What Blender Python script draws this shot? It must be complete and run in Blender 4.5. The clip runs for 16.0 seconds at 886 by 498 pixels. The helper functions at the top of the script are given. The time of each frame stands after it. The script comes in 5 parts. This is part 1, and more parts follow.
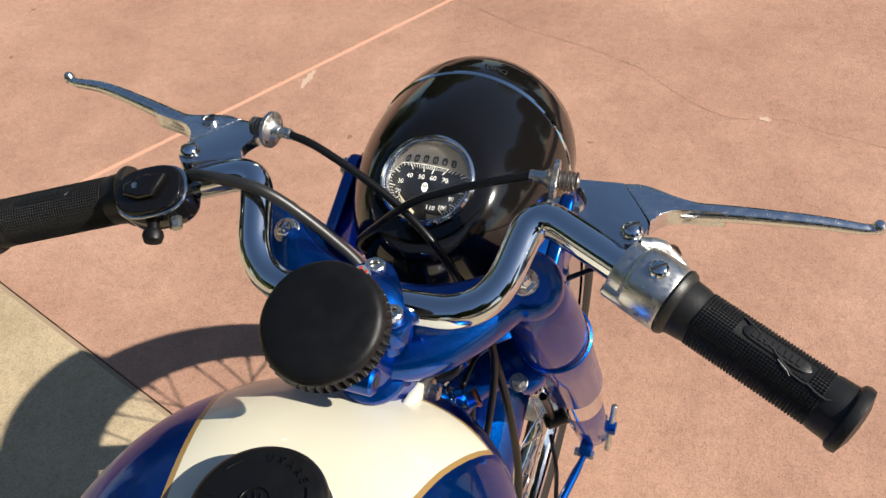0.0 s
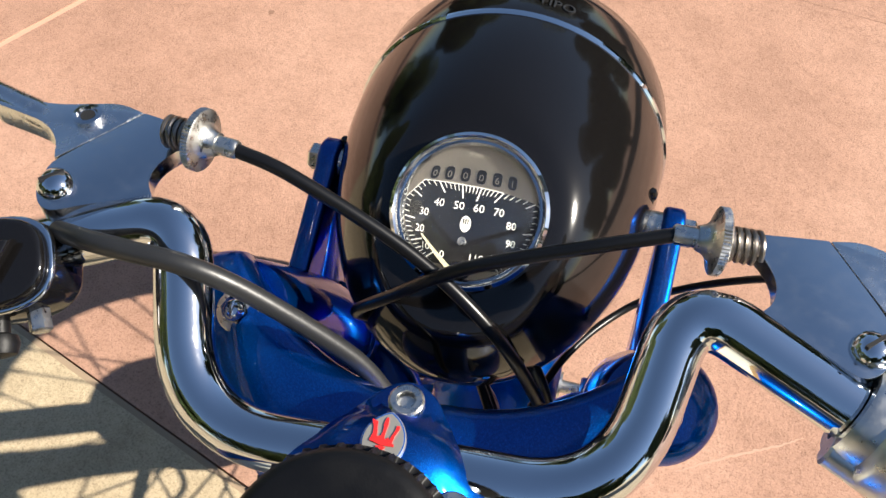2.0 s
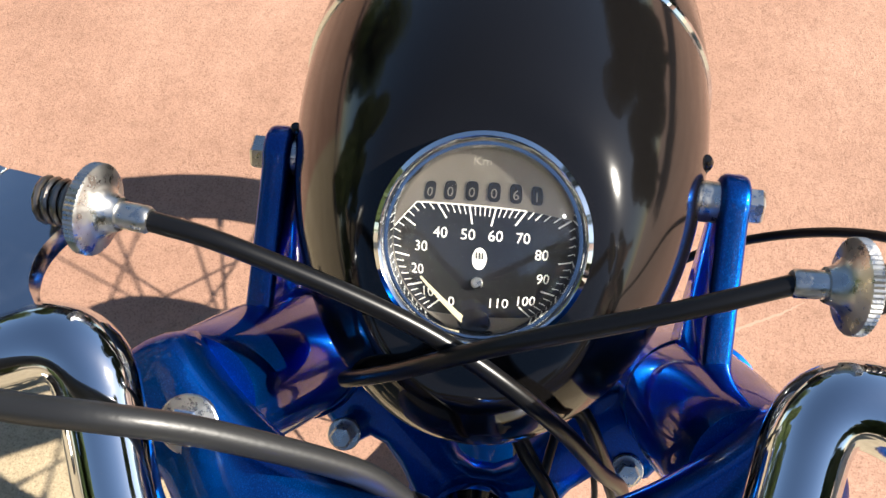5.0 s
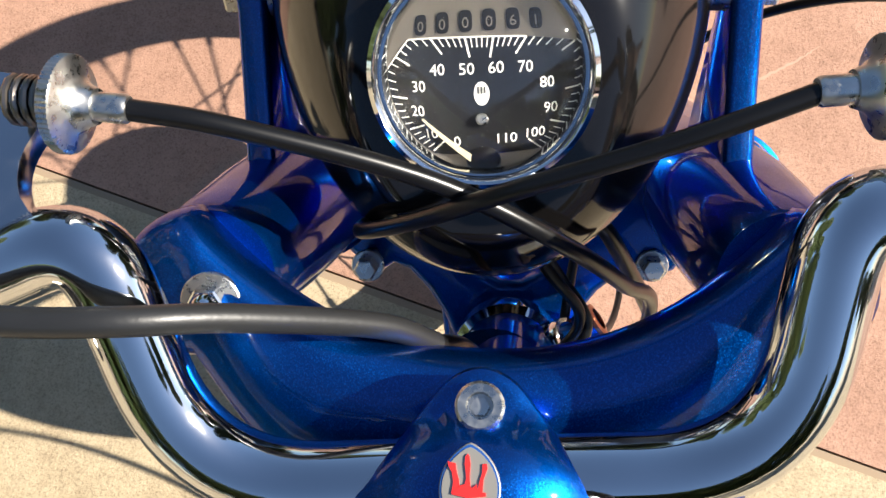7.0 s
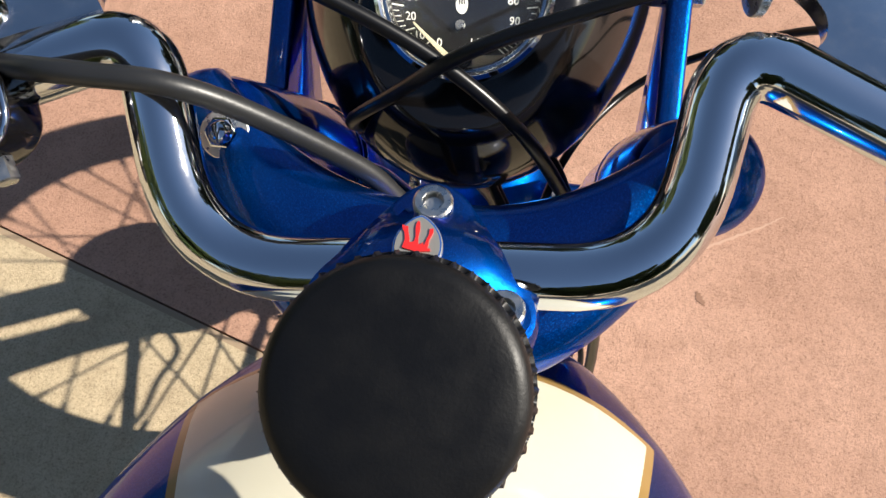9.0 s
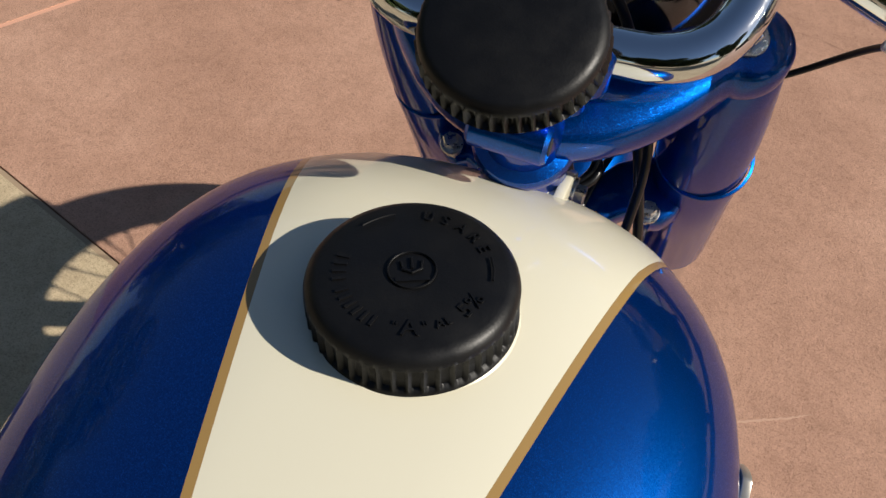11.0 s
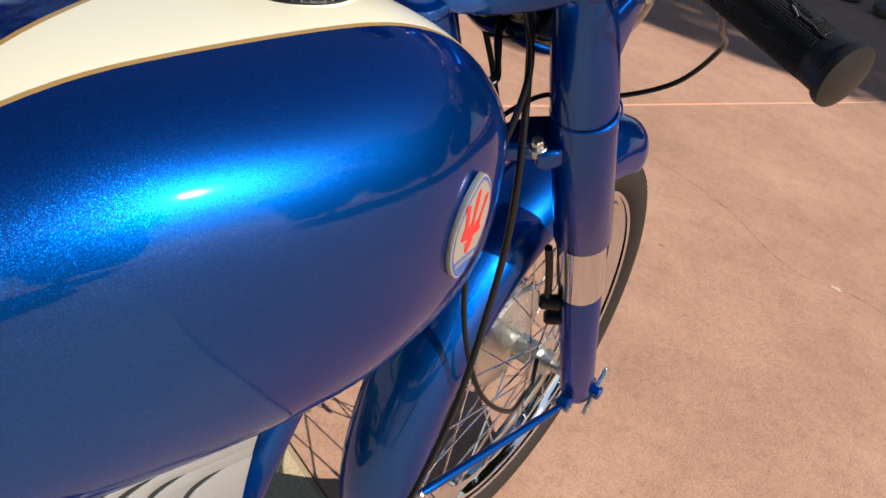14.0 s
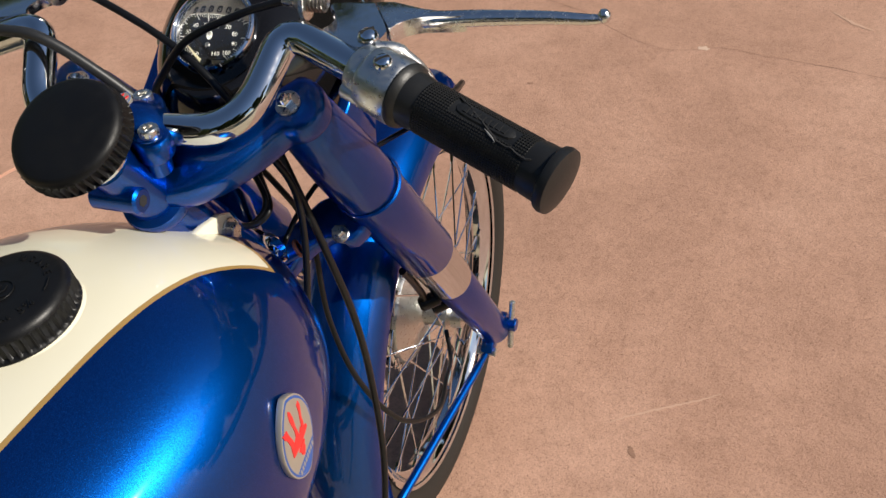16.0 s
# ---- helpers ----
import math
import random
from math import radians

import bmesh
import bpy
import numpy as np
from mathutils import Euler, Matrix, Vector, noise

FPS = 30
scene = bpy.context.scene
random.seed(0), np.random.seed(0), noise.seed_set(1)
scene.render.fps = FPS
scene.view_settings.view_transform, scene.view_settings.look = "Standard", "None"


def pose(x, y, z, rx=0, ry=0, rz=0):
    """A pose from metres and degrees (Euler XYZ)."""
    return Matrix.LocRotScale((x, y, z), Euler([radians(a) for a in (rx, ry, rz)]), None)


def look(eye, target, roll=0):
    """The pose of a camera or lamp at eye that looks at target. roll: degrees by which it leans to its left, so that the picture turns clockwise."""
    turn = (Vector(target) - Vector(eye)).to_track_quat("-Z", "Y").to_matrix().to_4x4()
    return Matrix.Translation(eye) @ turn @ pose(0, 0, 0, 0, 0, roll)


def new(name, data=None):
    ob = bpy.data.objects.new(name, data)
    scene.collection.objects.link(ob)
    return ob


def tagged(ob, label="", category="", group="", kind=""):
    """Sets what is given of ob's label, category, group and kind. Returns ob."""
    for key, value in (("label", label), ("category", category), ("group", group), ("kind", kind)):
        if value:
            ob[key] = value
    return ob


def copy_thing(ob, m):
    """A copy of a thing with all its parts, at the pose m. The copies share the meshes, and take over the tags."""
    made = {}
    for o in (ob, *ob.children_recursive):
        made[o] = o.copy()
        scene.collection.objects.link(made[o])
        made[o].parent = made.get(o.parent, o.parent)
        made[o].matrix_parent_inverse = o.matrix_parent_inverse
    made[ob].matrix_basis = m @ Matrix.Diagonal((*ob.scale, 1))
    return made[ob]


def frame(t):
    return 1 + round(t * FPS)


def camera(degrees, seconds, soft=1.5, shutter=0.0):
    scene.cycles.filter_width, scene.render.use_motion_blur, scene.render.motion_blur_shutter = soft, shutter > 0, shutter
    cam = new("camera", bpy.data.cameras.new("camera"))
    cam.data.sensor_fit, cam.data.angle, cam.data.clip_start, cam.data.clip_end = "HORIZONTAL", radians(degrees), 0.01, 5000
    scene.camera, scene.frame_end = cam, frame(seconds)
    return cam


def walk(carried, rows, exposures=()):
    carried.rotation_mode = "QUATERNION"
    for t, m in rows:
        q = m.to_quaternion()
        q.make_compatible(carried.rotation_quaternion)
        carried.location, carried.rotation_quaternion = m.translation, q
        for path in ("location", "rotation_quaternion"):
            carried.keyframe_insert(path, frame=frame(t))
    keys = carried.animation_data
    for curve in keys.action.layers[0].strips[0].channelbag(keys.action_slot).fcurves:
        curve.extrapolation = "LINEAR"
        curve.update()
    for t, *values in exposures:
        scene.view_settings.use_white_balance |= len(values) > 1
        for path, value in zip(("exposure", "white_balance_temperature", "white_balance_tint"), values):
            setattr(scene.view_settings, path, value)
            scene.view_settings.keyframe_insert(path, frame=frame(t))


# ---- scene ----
cam = camera(51.7, 16.0)
PATH = [
    (0, (0.2003, -0.3436, 1.3769), (-0.0781, 0.3486, 0.7111), -2.98),
    (0.5, (0.1435, -0.3108, 1.3517), (-0.0906, 0.3794, 0.6670), -0.87),
    (1, (0.1140, -0.2476, 1.3153), (-0.0919, 0.4241, 0.6038), 0.35),
    (1.5, (0.0834, -0.1813, 1.2868), (-0.0962, 0.4620, 0.5426), 0.84),
    (2, (0.0544, -0.1198, 1.2767), (-0.1031, 0.4857, 0.4965), 0.94),
    (2.5, (0.0313, -0.0726, 1.2547), (-0.1007, 0.5359, 0.4722), 1.23),
    (3, (0.0172, -0.0256, 1.2341), (-0.0894, 0.5584, 0.4294), 0.69),
    (3.5, (0.0065, -0.0072, 1.2204), (-0.0774, 0.5315, 0.3820), 0.78),
    (3.7, (0.0050, -0.0026, 1.2189), (-0.0726, 0.5236, 0.3721), 1.14),
    (5.8, (0.0178, -0.0236, 1.2400), (-0.0734, 0.4515, 0.3648), -4.06),
    (6, (0.0155, -0.0258, 1.2408), (-0.0699, 0.4436, 0.3620), -3.85),
    (6.5, (0.0173, -0.0137, 1.2375), (-0.0718, 0.3722, 0.3193), -8.95),
    (7, (0.0126, 0.0101, 1.2286), (-0.0737, 0.2728, 0.2676), -16.97),
    (7.5, (0.0096, 0.0113, 1.2161), (-0.0741, 0.1677, 0.2319), -28.35),
    (8, (0.0164, -0.0038, 1.2285), (-0.0707, 0.1663, 0.2469), -27.24),
    (8.2, (0.0204, -0.0214, 1.2408), (-0.0638, 0.1956, 0.2682), -20.34),
    (10.3, (0.0489, -0.2800, 1.2106), (-0.0897, 0.3965, 0.4872), 6.71),
    (10.5, (0.0539, -0.2985, 1.1963), (-0.0994, 0.3751, 0.4733), 7.10),
    (11, (0.0671, -0.3341, 1.1986), (-0.1179, 0.3342, 0.4781), 6.98),
    (11.5, (0.0826, -0.3609, 1.1939), (-0.1342, 0.3020, 0.4772), 5.87),
    (12, (0.1247, -0.3935, 1.1924), (-0.1181, 0.2594, 0.4750), 4.02),
    (12.5, (0.1627, -0.4279, 1.1735), (-0.0858, 0.2301, 0.4626), 3.77),
    (13, (0.2329, -0.5073, 1.1675), (-0.0173, 0.2064, 0.5133), 6.95),
    (13.5, (0.2991, -0.5368, 1.1546), (-0.0143, 0.2292, 0.5932), 12.60),
    (14, (0.3642, -0.5348, 1.1054), (-0.0454, 0.2223, 0.5965), 14.48),
    (14.5, (0.3929, -0.5516, 1.0586), (-0.0477, 0.1876, 0.5491), 14.47),
    (15, (0.4014, -0.4952, 1.1278), (-0.0309, 0.2420, 0.6085), 9.86),
    (15.2, (0.4017, -0.4538, 1.1709), (-0.0139, 0.2800, 0.6335), 6.16),
    (15.5, (0.4035, -0.3851, 1.2146), (0.0196, 0.3293, 0.6296), -0.20),
    (16, (0.3859, -0.3868, 1.2969), (0.0874, 0.2961, 0.6302), -8.08),
]
EXPOSURES = [(0, 0.72), (1, 0.82), (1.5, 0.93), (2, 1.10), (2.5, 1.15), (3.7, 1.2), (6, 1.25), (8, 1.12), (10.3, 0.44), (11, 0.26), (12.5, 0.21), (13.5, 0.40), (14, 0.64), (14.5, 1.06), (15, 0.93), (15.5, 0.62), (16, 0.36)]
walk(cam, [(t, look(eye, target, roll)) for t, eye, target, roll in PATH], EXPOSURES)

# ---- world and sun ----
SUN = Vector((1.45, 0.03, 1.0)).normalized()
world = bpy.data.worlds.new("sky")
scene.world = world
world.use_nodes = True
wt = world.node_tree
sky = wt.nodes.new("ShaderNodeTexSky")
sky.sky_type, sky.sun_disc = "NISHITA", False
sky.sun_elevation = math.asin(SUN.z)
sky.sun_rotation = math.atan2(SUN.x, SUN.y)
sky.air_density, sky.dust_density, sky.ozone_density = 1.0, 0.4, 2.0
wt.nodes["Background"].inputs[1].default_value = 0.066
wt.links.new(sky.outputs[0], wt.nodes["Background"].inputs[0])
sun = new("sun", bpy.data.lights.new("sun", "SUN"))
sun.data.energy, sun.data.angle, sun.data.color = 5.0, radians(0.55), (1.0, 0.93, 0.82)
sun.matrix_world = look(SUN * 20, (0, 0, 0))


# ---- materials ----
def mat(name, color, rough=0.5, metal=0.0, coat=0.0, spec=0.5, trans=0.0):
    m = bpy.data.materials.new(name)
    m.use_nodes = True
    b = m.node_tree.nodes["Principled BSDF"]
    b.inputs["Base Color"].default_value = (*color, 1)
    b.inputs["Roughness"].default_value = rough
    b.inputs["Metallic"].default_value = metal
    b.inputs["Coat Weight"].default_value = coat
    b.inputs["Coat Roughness"].default_value = 0.05
    b.inputs["Specular IOR Level"].default_value = spec
    b.inputs["Transmission Weight"].default_value = trans
    return m


def node(m, kind, **inputs):
    n = m.node_tree.nodes.new("ShaderNode" + kind)
    for k, v in inputs.items():
        n.inputs[k.replace("_", " ")].default_value = v
    return n


def wire(m, a, b):
    m.node_tree.links.new(a, b)


def bsdf(m):
    return m.node_tree.nodes["Principled BSDF"]


def coords(m):
    return m.node_tree.nodes.new("ShaderNodeTexCoord").outputs["Object"]


def noise_of(m, scale, detail=4.0, rough=0.55, vec=None):
    n = node(m, "TexNoise", Scale=scale, Detail=detail, Roughness=rough)
    wire(m, vec or coords(m), n.inputs["Vector"])
    return n.outputs["Fac"]


def ramp(m, fac, stops):
    r = m.node_tree.nodes.new("ShaderNodeValToRGB")
    e = r.color_ramp.elements
    while len(e) < len(stops):
        e.new(0.5)
    for el, (p, c) in zip(e, stops):
        el.position = p
        el.color = (*c, 1) if len(c) == 3 else c
    wire(m, fac, r.inputs["Fac"])
    return r.outputs["Color"]


def mixc(m, fac, a, b, blend="MIX"):
    n = m.node_tree.nodes.new("ShaderNodeMix")
    n.data_type, n.blend_type = "RGBA", blend
    for sock, v in ((n.inputs[0], fac), (n.inputs[6], a), (n.inputs[7], b)):
        if isinstance(v, (int, float)):
            sock.default_value = v
        elif isinstance(v, tuple):
            sock.default_value = (*v, 1)
        else:
            wire(m, v, sock)
    return n.outputs[2]


def maths(m, op, a, b=0.0):
    n = m.node_tree.nodes.new("ShaderNodeMath")
    n.operation = op
    for sock, v in zip(n.inputs, (a, b)):
        if isinstance(v, (int, float)):
            sock.default_value = v
        else:
            wire(m, v, sock)
    return n.outputs[0]


def bump(m, height, strength=0.3, dist=0.001, normal=None):
    n = node(m, "Bump", Strength=strength, Distance=dist)
    wire(m, height, n.inputs["Height"])
    if normal:
        wire(m, normal, n.inputs["Normal"])
    return n.outputs["Normal"]


def vary_rough(m, lo, hi, scale):
    f = noise_of(m, scale, 5.0, 0.6)
    wire(m, ramp(m, f, [(0.35, (lo,) * 3), (0.7, (hi,) * 3)]), bsdf(m).inputs["Roughness"])


def flake_paint(name, color):
    """Metallic flake paint under a clear coat."""
    m = mat(name, color, 0.375, 0.97, 0.75)
    bsdf(m).inputs["Specular Tint"].default_value = (0.05, 0.22, 0.8, 1)
    v = node(m, "TexVoronoi", Scale=4200.0)
    wire(m, coords(m), v.inputs["Vector"])
    bright = ramp(m, v.outputs["Color"], [(0.0, (0.82,) * 3), (0.62, (0.97,) * 3), (0.74, (1.15,) * 3), (0.84, (1.7,) * 3)])
    wire(m, mixc(m, 1.0, color, bright, "MULTIPLY"), bsdf(m).inputs["Base Color"])
    sub = m.node_tree.nodes.new("ShaderNodeVectorMath")
    sub.operation = "SUBTRACT"
    wire(m, v.outputs["Color"], sub.inputs[0])
    sub.inputs[1].default_value = (0.5, 0.5, 0.5)
    sc = m.node_tree.nodes.new("ShaderNodeVectorMath")
    sc.operation = "SCALE"
    # most flakes lie nearly flat, a few are tilted and glint
    wire(m, ramp(m, v.outputs["Color"], [(0.62, (0.12,) * 3), (0.74, (0.19,) * 3), (0.84, (0.28,) * 3)]), sc.inputs["Scale"])
    wire(m, sub.outputs[0], sc.inputs[0])
    geo = m.node_tree.nodes.new("ShaderNodeNewGeometry")
    add = m.node_tree.nodes.new("ShaderNodeVectorMath")
    wire(m, geo.outputs["Normal"], add.inputs[0])
    wire(m, sc.outputs[0], add.inputs[1])
    nrm = m.node_tree.nodes.new("ShaderNodeVectorMath")
    nrm.operation = "NORMALIZE"
    wire(m, add.outputs[0], nrm.inputs[0])
    wire(m, nrm.outputs[0], bsdf(m).inputs["Normal"])
    wire(m, bump(m, noise_of(m, 160.0, 2.0), 0.02, 0.0006), bsdf(m).inputs["Coat Normal"])
    return m


BLUE = (0.0003, 0.064, 0.315)
M_BLUE = flake_paint("blue_flake_paint", BLUE)
M_TANK = flake_paint("tank_paint", BLUE)
M_CHROME = mat("chrome", (0.68, 0.70, 0.73), 0.05, 1.0)
vary_rough(M_CHROME, 0.02, 0.10, 220.0)
wire(M_CHROME, bump(M_CHROME, noise_of(M_CHROME, 45.0, 3.0), 0.035, 0.0012), bsdf(M_CHROME).inputs["Normal"])
M_ALLOY = mat("polished_alloy", (0.60, 0.61, 0.63), 0.16, 1.0)
vary_rough(M_ALLOY, 0.10, 0.26, 160.0)
M_BLADE = mat("worn_alloy", (0.74, 0.74, 0.74), 0.24, 1.0)
vary_rough(M_BLADE, 0.17, 0.32, 200.0)
M_SATIN = mat("satin_alloy", (0.66, 0.65, 0.62), 0.32, 1.0)
vary_rough(M_SATIN, 0.26, 0.42, 300.0)
M_STEEL = mat("zinc_steel", (0.62, 0.61, 0.58), 0.3, 1.0)
vary_rough(M_STEEL, 0.22, 0.45, 300.0)
M_GLOSS = mat("black_gloss_paint", (0.0055, 0.005, 0.005), 0.09, 0.0, 0.0)
M_PLASTIC = mat("black_plastic", (0.005, 0.005, 0.0055), 0.45, spec=0.28)
M_CABLE = mat("black_cable_sheath", (0.005, 0.005, 0.0055), 0.3, spec=0.35)
M_SLEEVE = mat("grey_rubber_sleeve", (0.018, 0.0185, 0.0195), 0.4)
M_RUBBER = mat("black_rubber", (0.009, 0.009, 0.009), 0.44, spec=0.45)
M_TYRE = mat("tyre_rubber", (0.020, 0.016, 0.0135), 0.75, spec=0.2)
# near-black for slots, sockets and splits: depth shade put into the colour
M_DARK = mat("recess_shade", (0.006, 0.006, 0.007), 0.8)
for m_, s_, d_ in ((M_PLASTIC, 900.0, 0.0002), (M_RUBBER, 600.0, 0.0003), (M_TYRE, 300.0, 0.0006), (M_SLEEVE, 500.0, 0.0002)):
    wire(m_, bump(m_, noise_of(m_, s_, 3.0), 0.35, d_), bsdf(m_).inputs["Normal"])
vary_rough(M_PLASTIC, 0.34, 0.55, 60.0)


# ---- mesh helpers ----
def part(name, bm, material, parent=None, label="", angle=35, kind=""):
    me = bpy.data.meshes.new(name)
    bm.normal_update()
    bm.to_mesh(me)
    bm.free()
    for m in material if isinstance(material, (list, tuple)) else (material,):
        me.materials.append(m)
    me.shade_smooth()
    me.set_sharp_from_angle(angle=radians(angle))
    ob = new(name, me)
    if parent:
        ob.parent = parent
    return tagged(ob, label, kind=kind)


def basis(w, hint=(0, 0, 1)):
    w = Vector(w).normalized()
    h = Vector(hint)
    if abs(w.dot(h.normalized())) > 0.97:
        h = Vector((0, 1, 0)) if abs(w.y) < 0.9 else Vector((1, 0, 0))
    u = h.cross(w).normalized()
    return u, w.cross(u), w


def smooth_path(pts, steps=8):
    """A Catmull-Rom curve through the points."""
    p = [Vector(q) for q in pts]
    p = [p[0] * 2 - p[1]] + p + [p[-1] * 2 - p[-2]]
    out = []
    for i in range(1, len(p) - 2):
        for k in range(steps):
            t = k / steps
            a, b, c, d = p[i - 1:i + 3]
            out.append(0.5 * ((2 * b) + (c - a) * t + (2 * a - 5 * b + 4 * c - d) * t * t + (3 * b - a - 3 * c + d) * t ** 3))
    return out + [p[-2]]


def round_path(pts, radii, steps=8):
    """A polyline whose corners are rounded."""
    p = [Vector(q) for q in pts]
    out = [p[0]]
    for i in range(1, len(p) - 1):
        a, b = (p[i - 1] - p[i]).normalized(), (p[i + 1] - p[i]).normalized()
        ang = a.angle(b)
        if ang > 3.1:
            out.append(p[i])
            continue
        d = min(radii[i - 1] / math.tan(ang / 2), 0.48 * (p[i - 1] - p[i]).length, 0.48 * (p[i + 1] - p[i]).length)
        s, e = p[i] + a * d, p[i] + b * d
        for k in range(steps + 1):
            t = k / steps
            out.append(s * (1 - t) ** 2 + p[i] * 2 * t * (1 - t) + e * t * t)
    return out + [p[-1]]


def sweep(pts, radius, segs=16, bm=None, caps=True):
    bm = bm or bmesh.new()
    pts = [Vector(p) for p in pts]
    rad = radius if isinstance(radius, (list, tuple)) else [radius] * len(pts)
    tan = [(pts[min(i + 1, len(pts) - 1)] - pts[max(i - 1, 0)]).normalized() for i in range(len(pts))]
    u, v, _ = basis(tan[0])
    rings = []
    for p, t, r in zip(pts, tan, rad):
        u = (u - t * u.dot(t)).normalized()
        v = t.cross(u)
        rings.append([bm.verts.new(p + r * (math.cos(a) * u + math.sin(a) * v)) for a in (2 * math.pi * k / segs for k in range(segs))])
    for a, b in zip(rings, rings[1:]):
        for k in range(segs):
            bm.faces.new((a[k], a[(k + 1) % segs], b[(k + 1) % segs], b[k]))
    if caps:
        bm.faces.new(rings[0][::-1])
        bm.faces.new(rings[-1])
    return bm


def lathe(profile, origin, axis, segs=32, bm=None, wave=None, hint=(0, 0, 1)):
    """Turns (radius, height) pairs round an axis. wave(angle, i) scales the radius."""
    bm = bm or bmesh.new()
    o = Vector(origin)
    u, v, w = basis(axis, hint)
    rings = []
    for i, (r, h) in enumerate(profile):
        if r < 1e-6:
            rings.append([bm.verts.new(o + w * h)])
            continue
        ring = []
        for k in range(segs):
            a = 2 * math.pi * k / segs
            q = r * (wave(a, i) if wave else 1)
            ring.append(bm.verts.new(o + w * h + q * (math.cos(a) * u + math.sin(a) * v)))
        rings.append(ring)
    for a, b in zip(rings, rings[1:]):
        if len(a) == 1 and len(b) == 1:
            continue
        for k in range(segs):
            n = (k + 1) % segs
            if len(a) == 1:
                bm.faces.new((a[0], b[n], b[k]))
            elif len(b) == 1:
                bm.faces.new((a[k], a[n], b[0]))
            else:
                bm.faces.new((a[k], a[n], b[n], b[k]))
    bmesh.ops.recalc_face_normals(bm, faces=bm.faces)
    return bm


def rod(a, b, r, segs=16, bev=0.0, bm=None):
    a, b = Vector(a), Vector(b)
    h = (b - a).length
    bev = min(bev, r * 0.9, h * 0.45)
    prof = [(0, 0), (r - bev, 0), (r, bev), (r, h - bev), (r - bev, h), (0, h)] if bev else [(0, 0), (r, 0), (r, h), (0, h)]
    return lathe(prof, a, b - a, segs, bm)


def prism(outline, origin, ux, uy, lo, hi, bev=0.0, bm=None, segs=2):
    """An outline in the plane of ux, uy, thickened from lo to hi along their normal, with rounded edges."""
    own = bmesh.new()
    o, ux, uy = Vector(origin), Vector(ux).normalized(), Vector(uy).normalized()
    uz = ux.cross(uy)
    lower = [own.verts.new(o + ux * x + uy * y + uz * lo) for x, y in outline]
    upper = [own.verts.new(o + ux * x + uy * y + uz * hi) for x, y in outline]
    f1, f2 = own.faces.new(lower[::-1]), own.faces.new(upper)
    n = len(outline)
    for k in range(n):
        own.faces.new((lower[k], lower[(k + 1) % n], upper[(k + 1) % n], upper[k]))
    bmesh.ops.recalc_face_normals(own, faces=own.faces)
    if bev:
        rim = [e for e in own.edges if f1 in e.link_faces or f2 in e.link_faces]
        bmesh.ops.bevel(own, geom=rim, offset=bev, segments=segs, profile=0.5, affect="EDGES", clamp_overlap=True)
    if bm is None:
        return own
    me = bpy.data.meshes.new("tmp")
    own.to_mesh(me)
    own.free()
    bm.from_mesh(me)
    bpy.data.meshes.remove(me)
    return bm


def arc(cx, cy, r, a0, a1, n=10):
    return [(cx + r * math.cos(radians(a0 + (a1 - a0) * k / n)), cy + r * math.sin(radians(a0 + (a1 - a0) * k / n))) for k in range(n + 1)]


def eased(pts, rounds=2):
    """A closed outline with its corners cut round."""
    for _ in range(rounds):
        out = []
        for (x0, y0), (x1, y1) in zip(pts, pts[1:] + pts[:1]):
            out += [(0.75 * x0 + 0.25 * x1, 0.75 * y0 + 0.25 * y1), (0.25 * x0 + 0.75 * x1, 0.25 * y0 + 0.75 * y1)]
        pts = out
    return pts


def interp(x, table):
    """Smooth curve through a short table."""
    if x <= table[0][0]:
        return table[0][1]
    for i in range(len(table) - 1):
        (x0, y0), (x1, y1) = table[i], table[i + 1]
        if x <= x1:
            def slope(j):
                if j <= 0 or j >= len(table) - 1:
                    k = min(max(j, 0), len(table) - 2)
                    return (table[k + 1][1] - table[k][1]) / (table[k + 1][0] - table[k][0])
                return (table[j + 1][1] - table[j - 1][1]) / (table[j + 1][0] - table[j - 1][0])
            h = x1 - x0
            t = (x - x0) / h
            return (2 * t ** 3 - 3 * t * t + 1) * y0 + (t ** 3 - 2 * t * t + t) * h * slope(i) + (3 * t * t - 2 * t ** 3) * y1 + (t ** 3 - t * t) * h * slope(i + 1)
    return table[-1][1]


def lettering(text, size, m, material, parent, name="lettering", depth=0.0002, label=""):
    """Raised writing in the built-in font, centred on the pose m."""
    cu = bpy.data.curves.new(name, "FONT")
    cu.body, cu.size, cu.extrude = text, size, depth
    cu.align_x, cu.align_y = "CENTER", "CENTER"
    cu.resolution_u = 3
    tmp = bpy.data.objects.new(name, cu)
    me = bpy.data.meshes.new_from_object(tmp)
    bpy.data.objects.remove(tmp)
    bpy.data.curves.remove(cu)
    me.transform(m)
    me.materials.clear()
    me.materials.append(material)
    ob = new(name, me)
    ob.parent = parent
    return tagged(ob, label)


def frame_of(origin, ux, uy):
    ux, uy = Vector(ux).normalized(), Vector(uy).normalized()
    uz = ux.cross(uy)
    m = Matrix((ux, uy, uz)).transposed().to_4x4()
    m.translation = Vector(origin)
    return m

